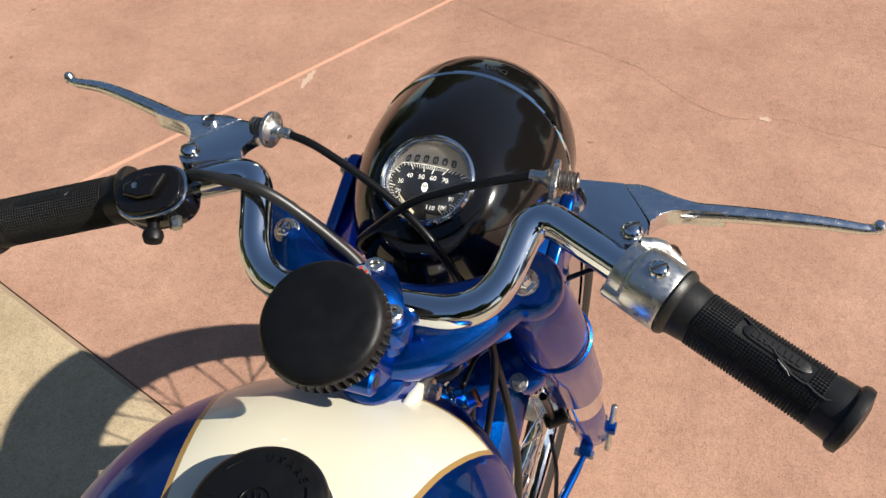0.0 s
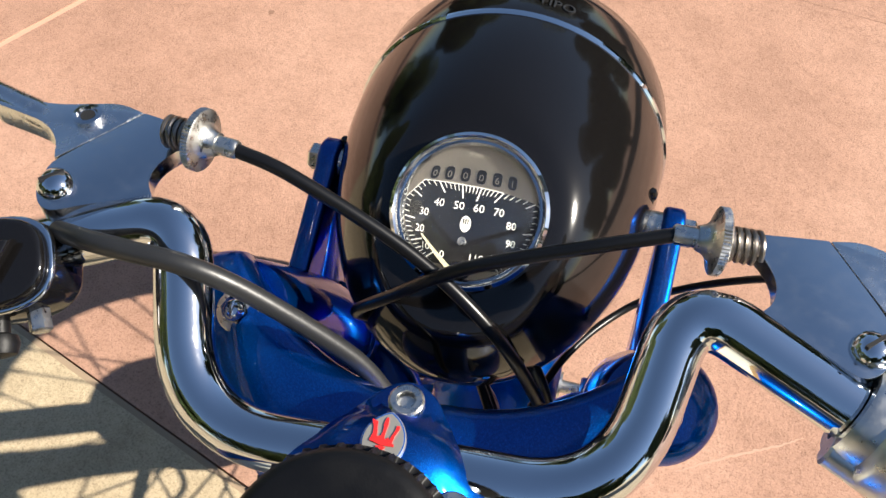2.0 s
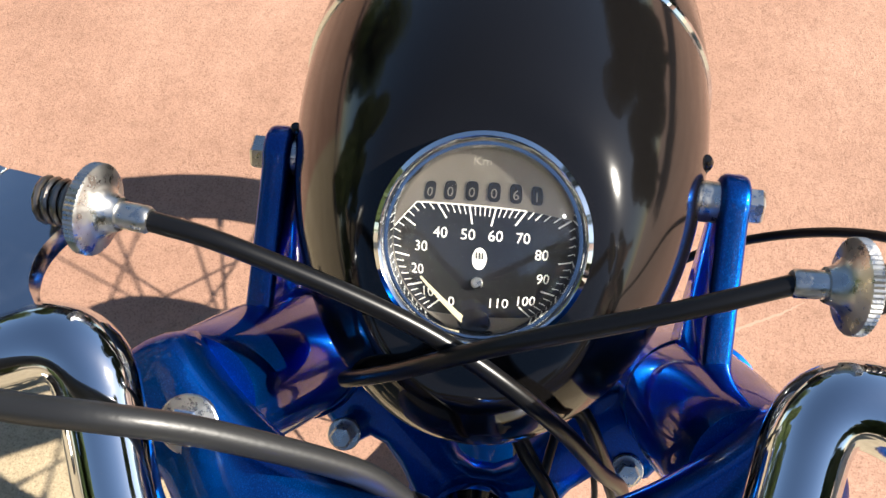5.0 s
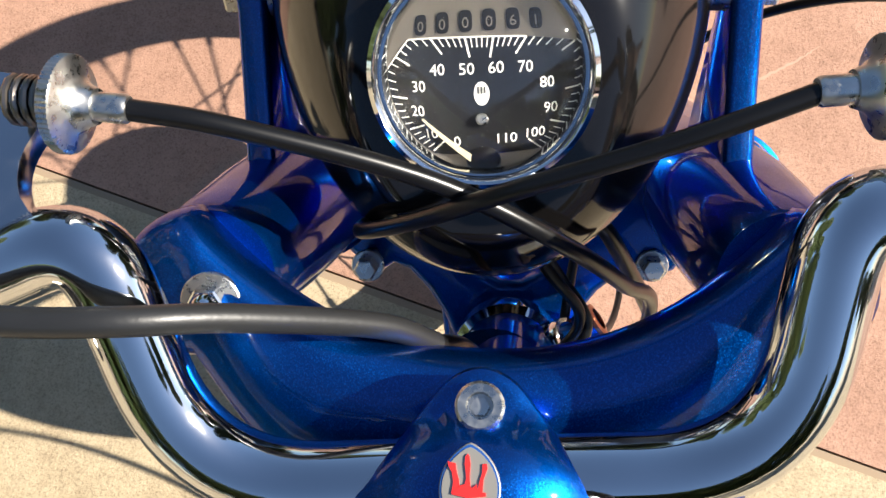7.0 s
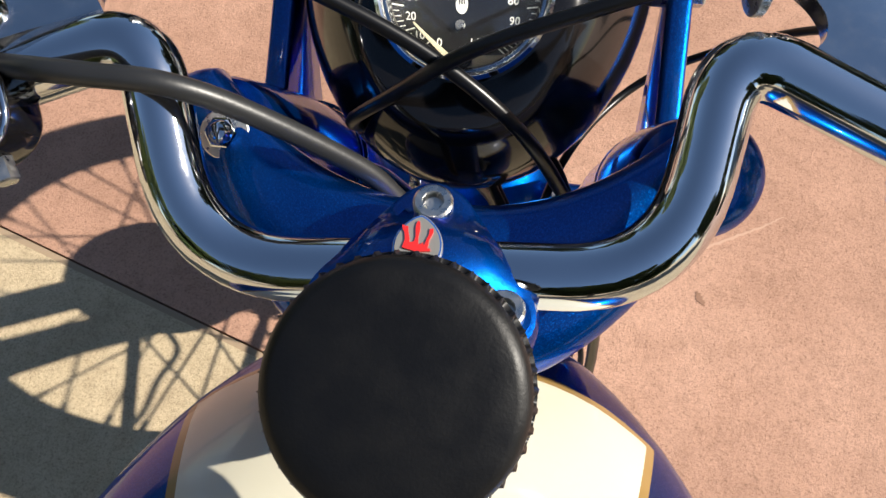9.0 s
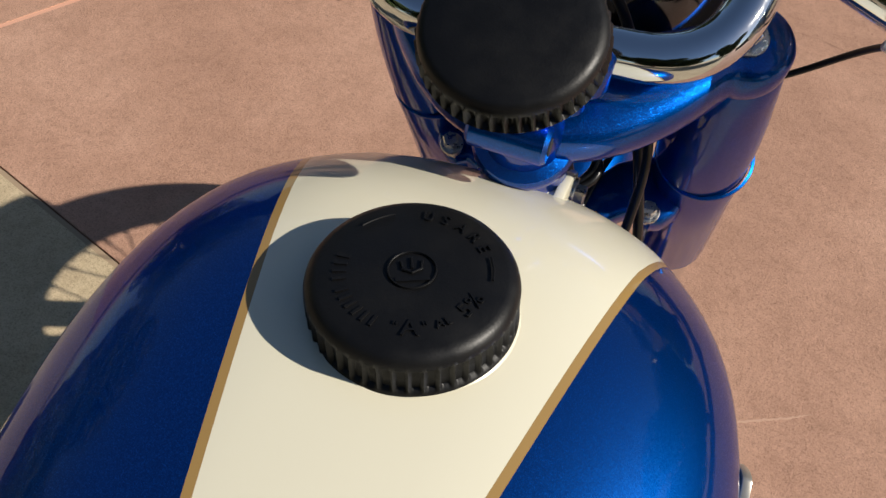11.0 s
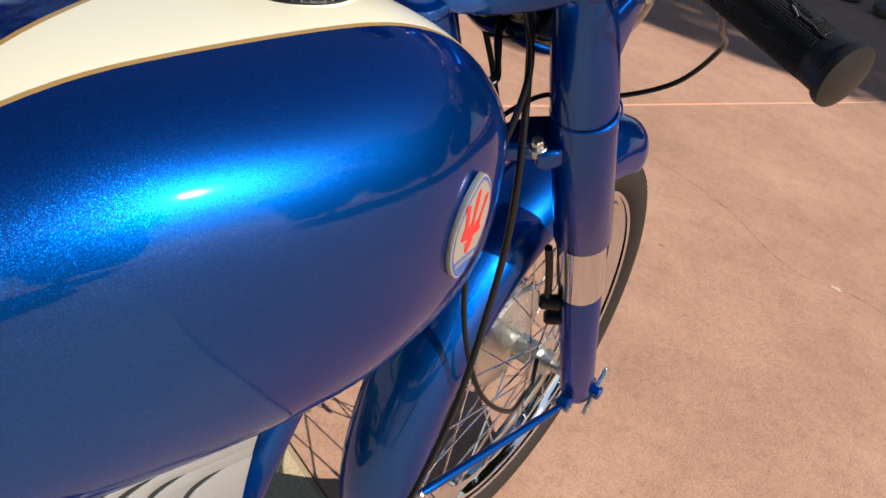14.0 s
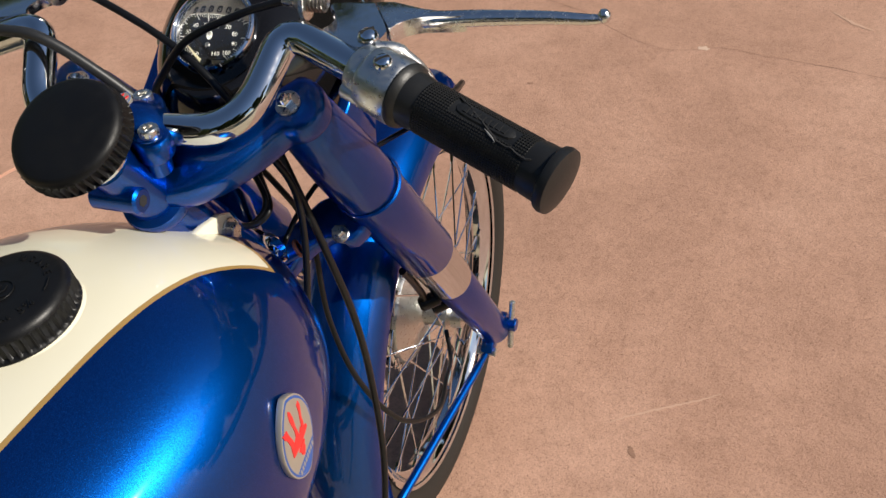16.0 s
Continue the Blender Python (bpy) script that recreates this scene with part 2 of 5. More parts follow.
# ---- ground ----
def concrete(name, dark, mid, light):
    m = mat(name, mid, 0.85)
    c = coords(m)
    big = noise_of(m, 2.2, 5.0, 0.6, c)
    fine = noise_of(m, 55.0, 6.0, 0.7, c)
    mid_n = noise_of(m, 11.0, 6.0, 0.65, c)
    sand = noise_of(m, 330.0, 3.0, 0.8, c)
    col = ramp(m, big, [(0.3, dark), (0.5, mid), (0.72, light)])
    col = mixc(m, 0.6, col, ramp(m, mid_n, [(0.32, (0.86, 0.845, 0.83)), (0.52, (1, 1, 1)), (0.7, (1.07, 1.08, 1.085))]), "MULTIPLY")
    col = mixc(m, 0.7, col, ramp(m, fine, [(0.3, (0.80, 0.78, 0.765)), (0.5, (1, 1, 1)), (0.75, (1.10, 1.11, 1.12))]), "MULTIPLY")
    col = mixc(m, 0.75, col, ramp(m, sand, [(0.32, (0.46, 0.43, 0.41)), (0.46, (1, 1, 1)), (0.68, (1.22, 1.23, 1.25))]), "MULTIPLY")
    spots = node(m, "TexVoronoi", Scale=9.0)
    wire(m, c, spots.inputs["Vector"])
    col = mixc(m, ramp(m, spots.outputs["Distance"], [(0.0, (0.45,) * 3), (0.07, (0.0,) * 3)]), col, tuple(v * 0.62 for v in dark))
    wire(m, col, bsdf(m).inputs["Base Color"])
    grit = noise_of(m, 300.0, 4.0, 0.75, c)
    pits = noise_of(m, 120.0, 3.0, 0.6, c)
    n1 = bump(m, fine, 0.35, 0.004)
    wire(m, bump(m, grit, 0.55, 0.0024, bump(m, pits, 0.12, 0.0030, n1)), bsdf(m).inputs["Normal"])
    return m


M_PINK = concrete("pink_stained_concrete", (0.35, 0.195, 0.132), (0.42, 0.238, 0.163), (0.49, 0.29, 0.205))
M_TAN = concrete("tan_concrete", (0.40, 0.31, 0.19), (0.47, 0.37, 0.235), (0.54, 0.43, 0.28))
M_JOINT = mat("pale_joint_filler", (0.66, 0.35, 0.24), 0.8)
M_SCUFF = mat("pale_scuff", (0.57, 0.40, 0.30), 0.85)
M_SCRAPE = mat("faint_scrape", (0.50, 0.315, 0.225), 0.85)
M_CRACK = mat("dark_crack", (0.27, 0.15, 0.10), 0.95)
M_GAP = mat("joint_mortar", (0.34, 0.25, 0.165), 0.95)


def edge_y(x):
    return 0.200 - 0.346 * x


GZ = 0.098    # top of the paving


def slab(name, outline, material, label, z0=GZ - 0.12, z1=GZ):
    bm = prism(outline, (0, 0, 0), (1, 0, 0), (0, 1, 0), z0, z1)
    return tagged(part(name, bm, material), label, "ground", kind="structure")


G = 0.005
GJ = 0.008
FAR = 400
slab("ground", [(-FAR, -FAR), (FAR, -FAR), (FAR, edge_y(FAR) - G), (-FAR, edge_y(-FAR) - G)], M_TAN, "tan smooth concrete paving, sunlit")
JA, JB = (-1.158, 1.085), (-0.704, 2.036)
JD = Vector((JB[0] - JA[0], JB[1] - JA[1])).normalized()


def joint_x(y):
    return JA[0] + (y - JA[1]) * JD.x / JD.y


yc = (0.200 - 0.346 * (JA[0] - JA[1] * JD.x / JD.y)) / (1 + 0.346 * JD.x / JD.y)
xc = joint_x(yc)
slab("pavement", [(xc + GJ, edge_y(xc) + G), (FAR, edge_y(FAR) + G), (FAR, FAR), (joint_x(FAR) + GJ, FAR)], M_PINK, "pink stained concrete slab with hairline cracks")
slab("pavement", [(-FAR, edge_y(-FAR) + G), (xc - GJ, edge_y(xc) + G), (joint_x(FAR) - GJ, FAR), (-FAR, FAR)], M_PINK, "pink stained concrete slab beside a pale joint")
bm = prism([(xc - GJ, edge_y(xc) + G), (xc + GJ, edge_y(xc) + G), (joint_x(60) + GJ, 60), (joint_x(60) - GJ, 60)], (0, 0, 0), (1, 0, 0), (0, 1, 0), GZ - 0.1, GZ - 0.0015)
tagged(part("trim", bm, M_JOINT), "pale pink joint strip between two slabs", "joint", kind="structure")
bm = prism([(-30, edge_y(-30) - G), (30, edge_y(30) - G), (30, edge_y(30) + G), (-30, edge_y(-30) + G)], (0, 0, 0), (1, 0, 0), (0, 1, 0), GZ - 0.1, GZ - 0.0015)
tagged(part("trim", bm, M_GAP), "recessed joint between pink and tan concrete", "joint", kind="structure")


def crack(points, width, seed, material=M_CRACK, label="hairline crack in the pink concrete", z=0.0006, stray=1.2):
    rnd = random.Random(seed)
    path = smooth_path([(x, y, GZ) for x, y in points], 10)
    bm = bmesh.new()
    prev = None
    for i, p in enumerate(path):
        q = path[min(i + 1, len(path) - 1)] - path[max(i - 1, 0)]
        s = Vector((-q.y, q.x, 0)).normalized()
        w = width * rnd.uniform(0.25, 1.0) if stray > 0.5 else width * rnd.uniform(0.7, 1.0) * (0.25 + 0.75 * math.sin(math.pi * i / (len(path) - 1)))
        p = p + s * rnd.uniform(-1, 1) * width * stray
        cur = (bm.verts.new(p - s * w + Vector((0, 0, z))), bm.verts.new(p + s * w + Vector((0, 0, z))))
        if prev:
            bm.faces.new((prev[0], cur[0], cur[1], prev[1]))
        prev = cur
    bmesh.ops.recalc_face_normals(bm, faces=bm.faces)
    return tagged(part("crack", bm, material), label, "crack", kind="structure")


# ---- motorcycle ----
bike = tagged(new("motorcycle"), "vintage blue and cream motorcycle with black headlamp, parked on concrete", "motorcycle")
UF = Vector((0, 0.503, -0.864)).normalized()     # down the fork
NF = Vector((0, 0.864, 0.503)).normalized()      # forward, square to the fork
P0 = Vector((0, 0.061, 0.98))                    # top of the fork line
X = Vector((1, 0, 0))
FX = 0.0888


def fk(x, s, m):
    return P0 + X * (x + 0.0065 + 0.0035 * s) + UF * s + NF * m


AXLE = Vector((0.0030, 0.413, 0.3945))
R_TYRE, R_RIM = 0.2965, 0.2375

# fork legs: shrouds, chrome band, slider
for sx in (-1, 1):
    x = FX * sx
    F0 = fk(0, 1, 0) - fk(0, 0, 0)
    leg = part("fork_leg", lathe([(0, 0.0), (0.0210, 0.0), (0.0222, 0.003), (0.0238, 0.022), (0.0264, 0.055), (0.0279, 0.085), (0.0284, 0.105), (0.0284, 0.1255), (0.0280, 0.126), (0.0280, 0.128), (0.0289, 0.1285), (0.0289, 0.150), (0.0285, 0.1505), (0.0288, 0.305), (0.0275, 0.307), (0.0, 0.307)],
                                 fk(x - 0.0035, 0.03, 0), F0 + X * 0.014, 40), M_BLUE, bike, "blue painted fork shroud")
    part("seal_ring", lathe([(0.0284, -0.0005), (0.0300, 0.0005), (0.0303, 0.0015), (0.0300, 0.0025), (0.0284, 0.0035)], fk(x, 0.1565, 0), F0, 40), M_BLUE, leg)
    part("chrome_sleeve", rod(fk(x, 0.330, 0), fk(x, 0.434, 0), 0.0255, 40, 0.001), M_CHROME, leg, "chrome sleeve")
    part("slider", lathe([(0, 0.429), (0.0235, 0.429), (0.024, 0.432), (0.0225, 0.56), (0.0215, 0.675), (0.019, 0.690), (0.010, 0.697), (0, 0.698)], fk(x, 0, 0), F0, 36), M_BLUE, leg, "blue lower slider")
    nut_at = fk(x * 0.955, 0.0085, -0.002)
    nut = part("fork_cap_nut", rod(nut_at, nut_at - F0.normalized() * 0.006, 0.0060, 6, 0.0006), M_CHROME, leg, "hexagon chrome cap nut")
    part("nut_dome", lathe([(0.0048, 0.0), (0.0044, 0.002), (0.003, 0.0038), (0, 0.0046)], nut_at - F0.normalized() * 0.0055, -F0, 24), M_CHROME, nut)
    part("washer", lathe([(0, 0.0), (0.0092, 0.0), (0.0092, -0.0016), (0.0088, -0.002), (0, -0.002)], nut_at + F0 * 0.001, F0, 32), M_STEEL, nut)

guide = part("cable_guide", sweep(smooth_path([(0.070, 0.225, 0.660), (0.071, 0.2389, 0.6351), (0.072, 0.2571, 0.5962), (0.072, 0.2617, 0.5761)], 6), 0.0042, 14), M_CABLE, bike, "black rubber cable guide on the fork slider")
for gy, gz in ((0.2617, 0.5761), (0.2918, 0.5411)):
    part("clip", rod((0.066, gy - 0.004, gz), (0.086, gy + 0.010, gz + 0.004), 0.0088, 20, 0.003), M_PLASTIC, guide, "black plastic clip")

# top yoke: a cast arm, rounded in section, between the fork tops
def arm(name, parent, label, s0, half, back, front, bow_b, bow_f, end_r, off=0.0):
    bm = bmesh.new()
    prev = None
    n = 48
    for k in range(n + 1):
        t = -1 + 2 * k / n
        x = (FX + end_r) * math.sin(t * math.pi / 2)
        xo = x + off
        q = abs(x) / FX
        if abs(x) <= FX:
            mb, mf = back + (-end_r - back) * q ** bow_b, front + (end_r - front) * q ** bow_f
        else:
            h = math.sqrt(max(end_r ** 2 - (abs(x) - FX) ** 2, 1e-7))
            mb, mf = -h, h
        c, w = (mb + mf) / 2, (mf - mb) / 2
        th = half * min(1.0, 0.35 + w / end_r * 0.65)
        ring = []
        for i in range(24):
            a = 2 * math.pi * i / 24
            cu, cv = math.cos(a), math.sin(a)
            ring.append(bm.verts.new(fk(xo, s0 + 0.17 * c + half - th * abs(cv) ** 0.7 * (1 if cv >= 0 else -1), c + w * abs(cu) ** 0.55 * (1 if cu >= 0 else -1))))
        if prev:
            for i in range(24):
                bm.faces.new((prev[i], prev[(i + 1) % 24], ring[(i + 1) % 24], ring[i]))
        else:
            bm.faces.new(ring[::-1])
        prev = ring
    bm.faces.new(prev)
    bmesh.ops.recalc_face_normals(bm, faces=bm.faces)
    return part(name, bm, M_BLUE, parent, label, angle=60)


yoke = arm("top_yoke", bike, "blue top yoke", 0.0090, 0.0150, -0.086, -0.019, 2.3, 2.3, 0.0232, -0.0040)
part("stem_boss", lathe([(0.0125, -0.041), (0.0160, -0.040), (0.0165, -0.02), (0.019, 0.005), (0.0195, 0.02)], fk(0, 0.0, -0.076), UF, 36), M_BLUE, yoke)
part("pinch_boss", rod(fk(-0.020, -0.0147, -0.0900), fk(0.0170, -0.0147, -0.0900), 0.0092, 24, 0.0018), M_BLUE, yoke)
part("pinch_bolt", rod(fk(0.0160, -0.0147, -0.0900), fk(0.0175, -0.0147, -0.0900), 0.0042, 6, 0.0003), M_DARK, yoke)
rear = [(-0.085, -0.028), (-0.066, -0.046), (-0.054, -0.038), (-0.036, -0.058), (-0.024, -0.086), (-0.012, -0.100), (0.012, -0.100), (0.024, -0.086), (0.036, -0.058), (0.060, -0.038), (0.074, -0.047), (0.088, -0.028)]
low = part("lower_yoke", prism(eased(rear + [(0.085, 0.010), (0.043, -0.004), (0.022, -0.032), (0.010, -0.048), (-0.010, -0.048), (-0.022, -0.032), (-0.043, -0.004), (-0.085, 0.010)], 1), fk(0, 0.1835, 0), X, NF, -0.022, 0, 0.005, segs=3), M_BLUE, bike, "blue lower yoke")
for bx, by, bz in ((0.0737, 0.1176, 0.806), (-0.0600, 0.1135, 0.8165)):
    bo = Vector((bx, by, bz))
    part("yoke_bolt", rod(bo + UF * 0.016, bo - UF * 0.006, 0.0056, 6, 0.001), M_STEEL, low, "hexagon steel pinch bolt")
    part("bolt_washer", rod(bo + UF * 0.002, bo + UF * 0.0042, 0.0078, 24, 0.0005), M_STEEL, low)

# steering column and frame tubes
head = part("frame", lathe([(0.0215, 0.03), (0.0215, 0.178), (0.020, 0.18)], fk(0, 0, -0.076), UF, 36), M_BLUE, bike, "blue tubular frame with headstock")
part("bearing_cup", lathe([(0.0185, 0.014), (0.0245, 0.0165), (0.0255, 0.0185), (0.0255, 0.0235), (0.0245, 0.0255), (0.0205, 0.031)], fk(0, 0, -0.076), UF, 36), M_BLUE, head)
part("bearing_cup", lathe([(0.022, 0.155), (0.0255, 0.158), (0.0255, 0.168), (0.0245, 0.172)], fk(0, 0, -0.076), UF, 36), M_CHROME, head, "chrome bearing cup")
part("downtube", sweep(smooth_path([(0, 0.06, 0.85), (0, 0.01, 0.74), (0, -0.079, 0.57), (0, -0.137, 0.44), (0, -0.2, 0.36)], 6), 0.023, 24), M_BLUE, head)
part("backbone", sweep(smooth_path([(0, 0.06, 0.86), (0, -0.1, 0.84), (0, -0.3, 0.83), (0, -0.55, 0.80)], 6), 0.024, 20), M_BLUE, head)

# handlebar
half = [(0.0811, 0.0198, 0.9775), (0.091, 0.085, 1.0152), (0.2884, 0.0111, 0.974)]
pts = [(-0.2991, 0.0034, 0.9652), (-0.0982, 0.0738, 1.0115), (-0.078, 0.0116, 0.9685)] + half
bar = part("handlebar", sweep(round_path(pts, [0.016, 0.0495, 0.0495, 0.016], 12), 0.0112, 28), M_CHROME, bike, "chrome handlebar bent into a low swan neck")
GA, GB = Vector(half[1]), Vector(half[2])
HA, HB = Vector((0.0982, 0.0738, 1.0115)), Vector((0.2991, 0.0034, 0.9652))


def along(sx, d, off=(0, 0, 0)):
    """A point d metres out from the bar's upper bend."""
    ga, gb = (GA, GB) if sx > 0 else (HA, HB)
    p = ga + (gb - ga).normalized() * d + Vector(off)
    return Vector((p.x * sx, p.y, p.z))


M_TORN = mat("torn_rubber", (0.16, 0.16, 0.16), 0.7)


def grip(sx):
    a, w = along(sx, 0.1000 if sx > 0 else 0.090), along(sx, 1.1) - along(sx, 0.1)
    prof = [(0.0135, 0), (0.0205, 0.0), (0.0215, 0.002), (0.0205, 0.005), (0.0180, 0.007), (0.0172, 0.016), (0.0165, 0.018)]
    prof += [(0.0165, 0.096), (0.0172, 0.098), (0.0176, 0.1085), (0.020, 0.110), (0.0208, 0.1125), (0.0203, 0.116), (0.012, 0.1185), (0, 0.119)]
    g = part("grip", lathe(prof, a, w, 40), M_RUBBER, bike, "black rubber grip with a chequered pattern")
    bm = bmesh.new()
    u, v, w = basis(w)
    rows, cols = 40, 56
    crest = (Vector((0, -0.35, 1)) - w * w.dot(Vector((0, -0.35, 1)))).normalized()
    side = w.cross(crest)
    pc = crest * math.cos(0.2) - side * sx * math.sin(0.2)
    ps = w.cross(pc)
    for i in range(rows):
        h = 0.0195 + 0.077 * i / rows
        for j in range(cols):
            an = 2 * math.pi * (j + 0.5) / cols
            if 0.0405 < h < 0.0855 and math.cos(an) * u.dot(pc) + math.sin(an) * v.dot(pc) > 0.947:
                continue
            da, dh, r0, r1 = math.pi / cols * 0.8, 0.077 / rows * 0.4, 0.0164, 0.0172
            c = a + w * h
            base = [c + w * sy * dh + r0 * (math.cos(an + q * da) * u + math.sin(an + q * da) * v) for q, sy in ((-1, -1), (1, -1), (1, 1), (-1, 1))]
            top = [c + w * sy * dh * 0.55 + r1 * (math.cos(an + q * da * 0.55) * u + math.sin(an + q * da * 0.55) * v) for q, sy in ((-1, -1), (1, -1), (1, 1), (-1, 1))]
            bv, tv = [bm.verts.new(p) for p in base], [bm.verts.new(p) for p in top]
            bm.faces.new(tv)
            for k in range(4):
                bm.faces.new((bv[k], bv[(k + 1) % 4], tv[(k + 1) % 4], tv[k]))
    bmesh.ops.recalc_face_normals(bm, faces=bm.faces)
    part("chequering", bm, M_RUBBER, g, kind="stuff", angle=20)
    plaque = bmesh.new()
    rings = []
    for i in range(15):
        e = -1 + 2 * i / 14
        ha = 0.31 * (1 - abs(e) ** 6) ** 0.5 + 0.004
        rings.append([plaque.verts.new(a + w * (0.063 + 0.0215 * e) + (pc * math.cos(ha * q / 4) + ps * math.sin(ha * q / 4)) * (0.0163 if abs(q) == 4 or i in (0, 14) else 0.0174)) for q in range(-4, 5)])
    for r0, r1 in zip(rings, rings[1:]):
        for q in range(8):
            plaque.faces.new((r0[q], r1[q], r1[q + 1], r0[q + 1]))
    bmesh.ops.recalc_face_normals(plaque, faces=plaque.faces)
    part("plaque", plaque, M_RUBBER, g, "smooth raised rubber plaque")
    for k in range(8):
        c = a + w * (0.0493 + 0.0039 * k) + pc * 0.0172
        bar_o = [(-0.0012, -0.0024), (0.0012, -0.0024), (0.0012, 0.0024), (-0.0012, 0.0024)]
        part("letter_bar", prism(bar_o, c, w, ps, -0.0006, 0.0007), M_RUBBER, g)
    if sx > 0:
        rnd = random.Random(4)
        split = []
        course = [(0.040, -0.56), (0.0435, -0.48), (0.054, -0.28), (0.063, -0.04), (0.072, 0.20), (0.084, 0.28), (0.093, 0.32), (0.105, 0.27)]
        for k in range(26):
            h = 0.040 + 0.060 * k / 25
            tt = interp(h, course) + rnd.uniform(-0.045, 0.045)
            split.append(a + w * h + (crest * math.cos(tt) + side * math.sin(tt)) * 0.0171)
        part("split", sweep(split, 0.0009, 6), M_DARK, g, "jagged split in the rubber")
        part("split_lip", sweep([p + side * 0.0013 + crest * 0.0001 for p in split[11:16]], [0.0003, 0.0007, 0.0008, 0.0006, 0.0003], 6), M_TORN, g, "grey torn rubber edge")
    return g


for sx in (-1, 1):
    grip(sx)


# levers
M_SPRING = mat("dark_spring_steel", (0.24, 0.21, 0.185), 0.32, 0.95)


def lever(sx, shift):
    def q(x, y):
        return (sx * (x + shift), y + 0.003 if sx > 0 else y - 0.0055)
    z = 1.010 if sx > 0 else 1.012
    o = eased([q(*p) for p in [(0.1055, 0.1175), (0.106, 0.1175), (0.1335, 0.1217), (0.134, 0.1212), (0.1552, 0.0890), (0.1562, 0.0830), (0.1550, 0.0735), (0.1510, 0.0670), (0.1465, 0.0640), (0.142, 0.0645), (0.133, 0.0700), (0.124, 0.0745), (0.1110, 0.0815), (0.1112, 0.0820), (0.1152, 0.0870), (0.1162, 0.0955), (0.1128, 0.1040), (0.1075, 0.1105), (0.1058, 0.1115), (0.1055, 0.1115)]])
    if sx < 0:
        o = o[::-1]
    perch = part("lever_bracket", prism(o, (0, 0, z), X, (0, 1, 0), -0.0010, 0.0065, 0.0022, segs=4), M_ALLOY, bike, "polished alloy lever bracket", angle=50)
    foot = [q(*p) for p in [(0.113, 0.0825), (0.124, 0.0880), (0.150, 0.0810), (0.1540, 0.0740), (0.150, 0.0675), (0.142, 0.0652), (0.124, 0.0752)]]
    part("foot", prism(foot if sx > 0 else foot[::-1], (0, 0, z), X, (0, 1, 0), -0.0150, 0.0015, 0.003, segs=3), M_ALLOY, perch)
    l = eased([q(*p) for p in [(0.1345, 0.1216), (0.1350, 0.1220), (0.146, 0.1246), (0.157, 0.1212), (0.170, 0.1172), (0.182, 0.1162), (0.200, 0.1160), (0.200, 0.1112), (0.182, 0.1084), (0.170, 0.1060), (0.1610, 0.0990), (0.1568, 0.0895), (0.1560, 0.0895)]])
    if sx < 0:
        l = l[::-1]
    rise = 0.001 if sx > 0 else 0.009
    bm = prism(l, (0, 0, z), X, (0, 1, 0), -0.0055, 0.0062, 0.0024, segs=3)
    my, mz = (0.003, 0.002) if sx > 0 else (0.006, 0.004)
    path = smooth_path([(*q(0.170, 0.1115), z), (*q(0.205, 0.1142 + 0.8 * my), z + mz), (*q(0.25, 0.1205 + my), z - 0.001 + mz + 0.6 * rise), (*q(0.278, 0.1275), z - 0.001 + rise), (*q(0.285, 0.129), z + rise)], 6)
    n = len(path)
    sweep(path, [(0.0056, 0.0061, 0.0064)[k] if k < 3 else 0.0064 - 0.0031 * min(1, k / (n - 5)) for k in range(n)], 16, bm)
    lathe([(0, -0.0046), (0.0025, -0.0040), (0.0043, -0.0017), (0.0046, 0), (0.0043, 0.0017), (0.0025, 0.0040), (0, 0.0046)], (*q(0.286, 0.1292), z + 0.001 + rise), (0, 0, 1), 16, bm)
    part("lever_blade", bm, M_BLADE, perch, "polished alloy lever with a ball end")
    hx, hy = q(0.1545, 0.1130)
    if sx < 0:
        part("lever_pin", lathe([(0.0062, 0.0), (0.0060, 0.0086), (0.0042, 0.0090), (0.0036, 0.0079), (0, 0.0077)], (hx, hy, z), (0, 0, 1), 24), M_ALLOY, perch)
        part("pin_recess", rod((hx, hy, z + 0.005), (hx, hy, z + 0.0081), 0.0030, 16), M_DARK, perch)
    px, py = q(0.1476, 0.0757)
    part("pivot_screw", lathe([(0, 0.0128), (0.003, 0.0124), (0.0056, 0.0108), (0.0070, 0.0080), (0.0072, 0.0065), (0.0072, 0.0)], (px, py, z), (0, 0, 1), 24), M_CHROME, perch)
    part("screw_slot", prism([(-0.0048, -0.0007), (0.0048, -0.0007), (0.0048, 0.0007), (-0.0048, 0.0007)], (px, py, z), (0.7, 0.7, 0), (-0.7, 0.7, 0), 0.0106, 0.0130), M_DARK, perch)
    # cable adjuster: spring, knurled wheel, ferrule
    a = Vector((*q(0.1065 if sx > 0 else 0.1150, 0.1050 if sx > 0 else 0.1095), z + (0.0125 if sx < 0 else 0.013)))
    w = Vector((-sx, -0.10, 0.02 if sx < 0 else 0.06)).normalized()
    u, v, w = basis(w)
    coil = [a + w * (0.013 * k / 60 - 0.001) + 0.0058 * (math.cos(2 * math.pi * k / 12) * u + math.sin(2 * math.pi * k / 12) * v) for k in range(61)]
    part("spring", sweep(coil, 0.00105, 8), M_SPRING, perch, "small coil spring")
    part("threaded_rod", rod(a - w * 0.002, a + w * 0.02, 0.003, 12), M_STEEL, perch)
    part("adjuster_wheel", lathe([(0, 0.0115), (0.0115, 0.0115), (0.0122, 0.0122), (0.0122, 0.0150), (0.0115, 0.0156), (0.0080, 0.0164), (0.0056, 0.0188), (0.0046, 0.0215), (0, 0.022)], a, w, 120,
                                 wave=lambda an, i: 1.0 + (0.035 if 1 < i < 4 and round(an * 120 / (2 * math.pi)) % 2 else 0.0)), M_STEEL, perch, "knurled cable adjuster wheel")
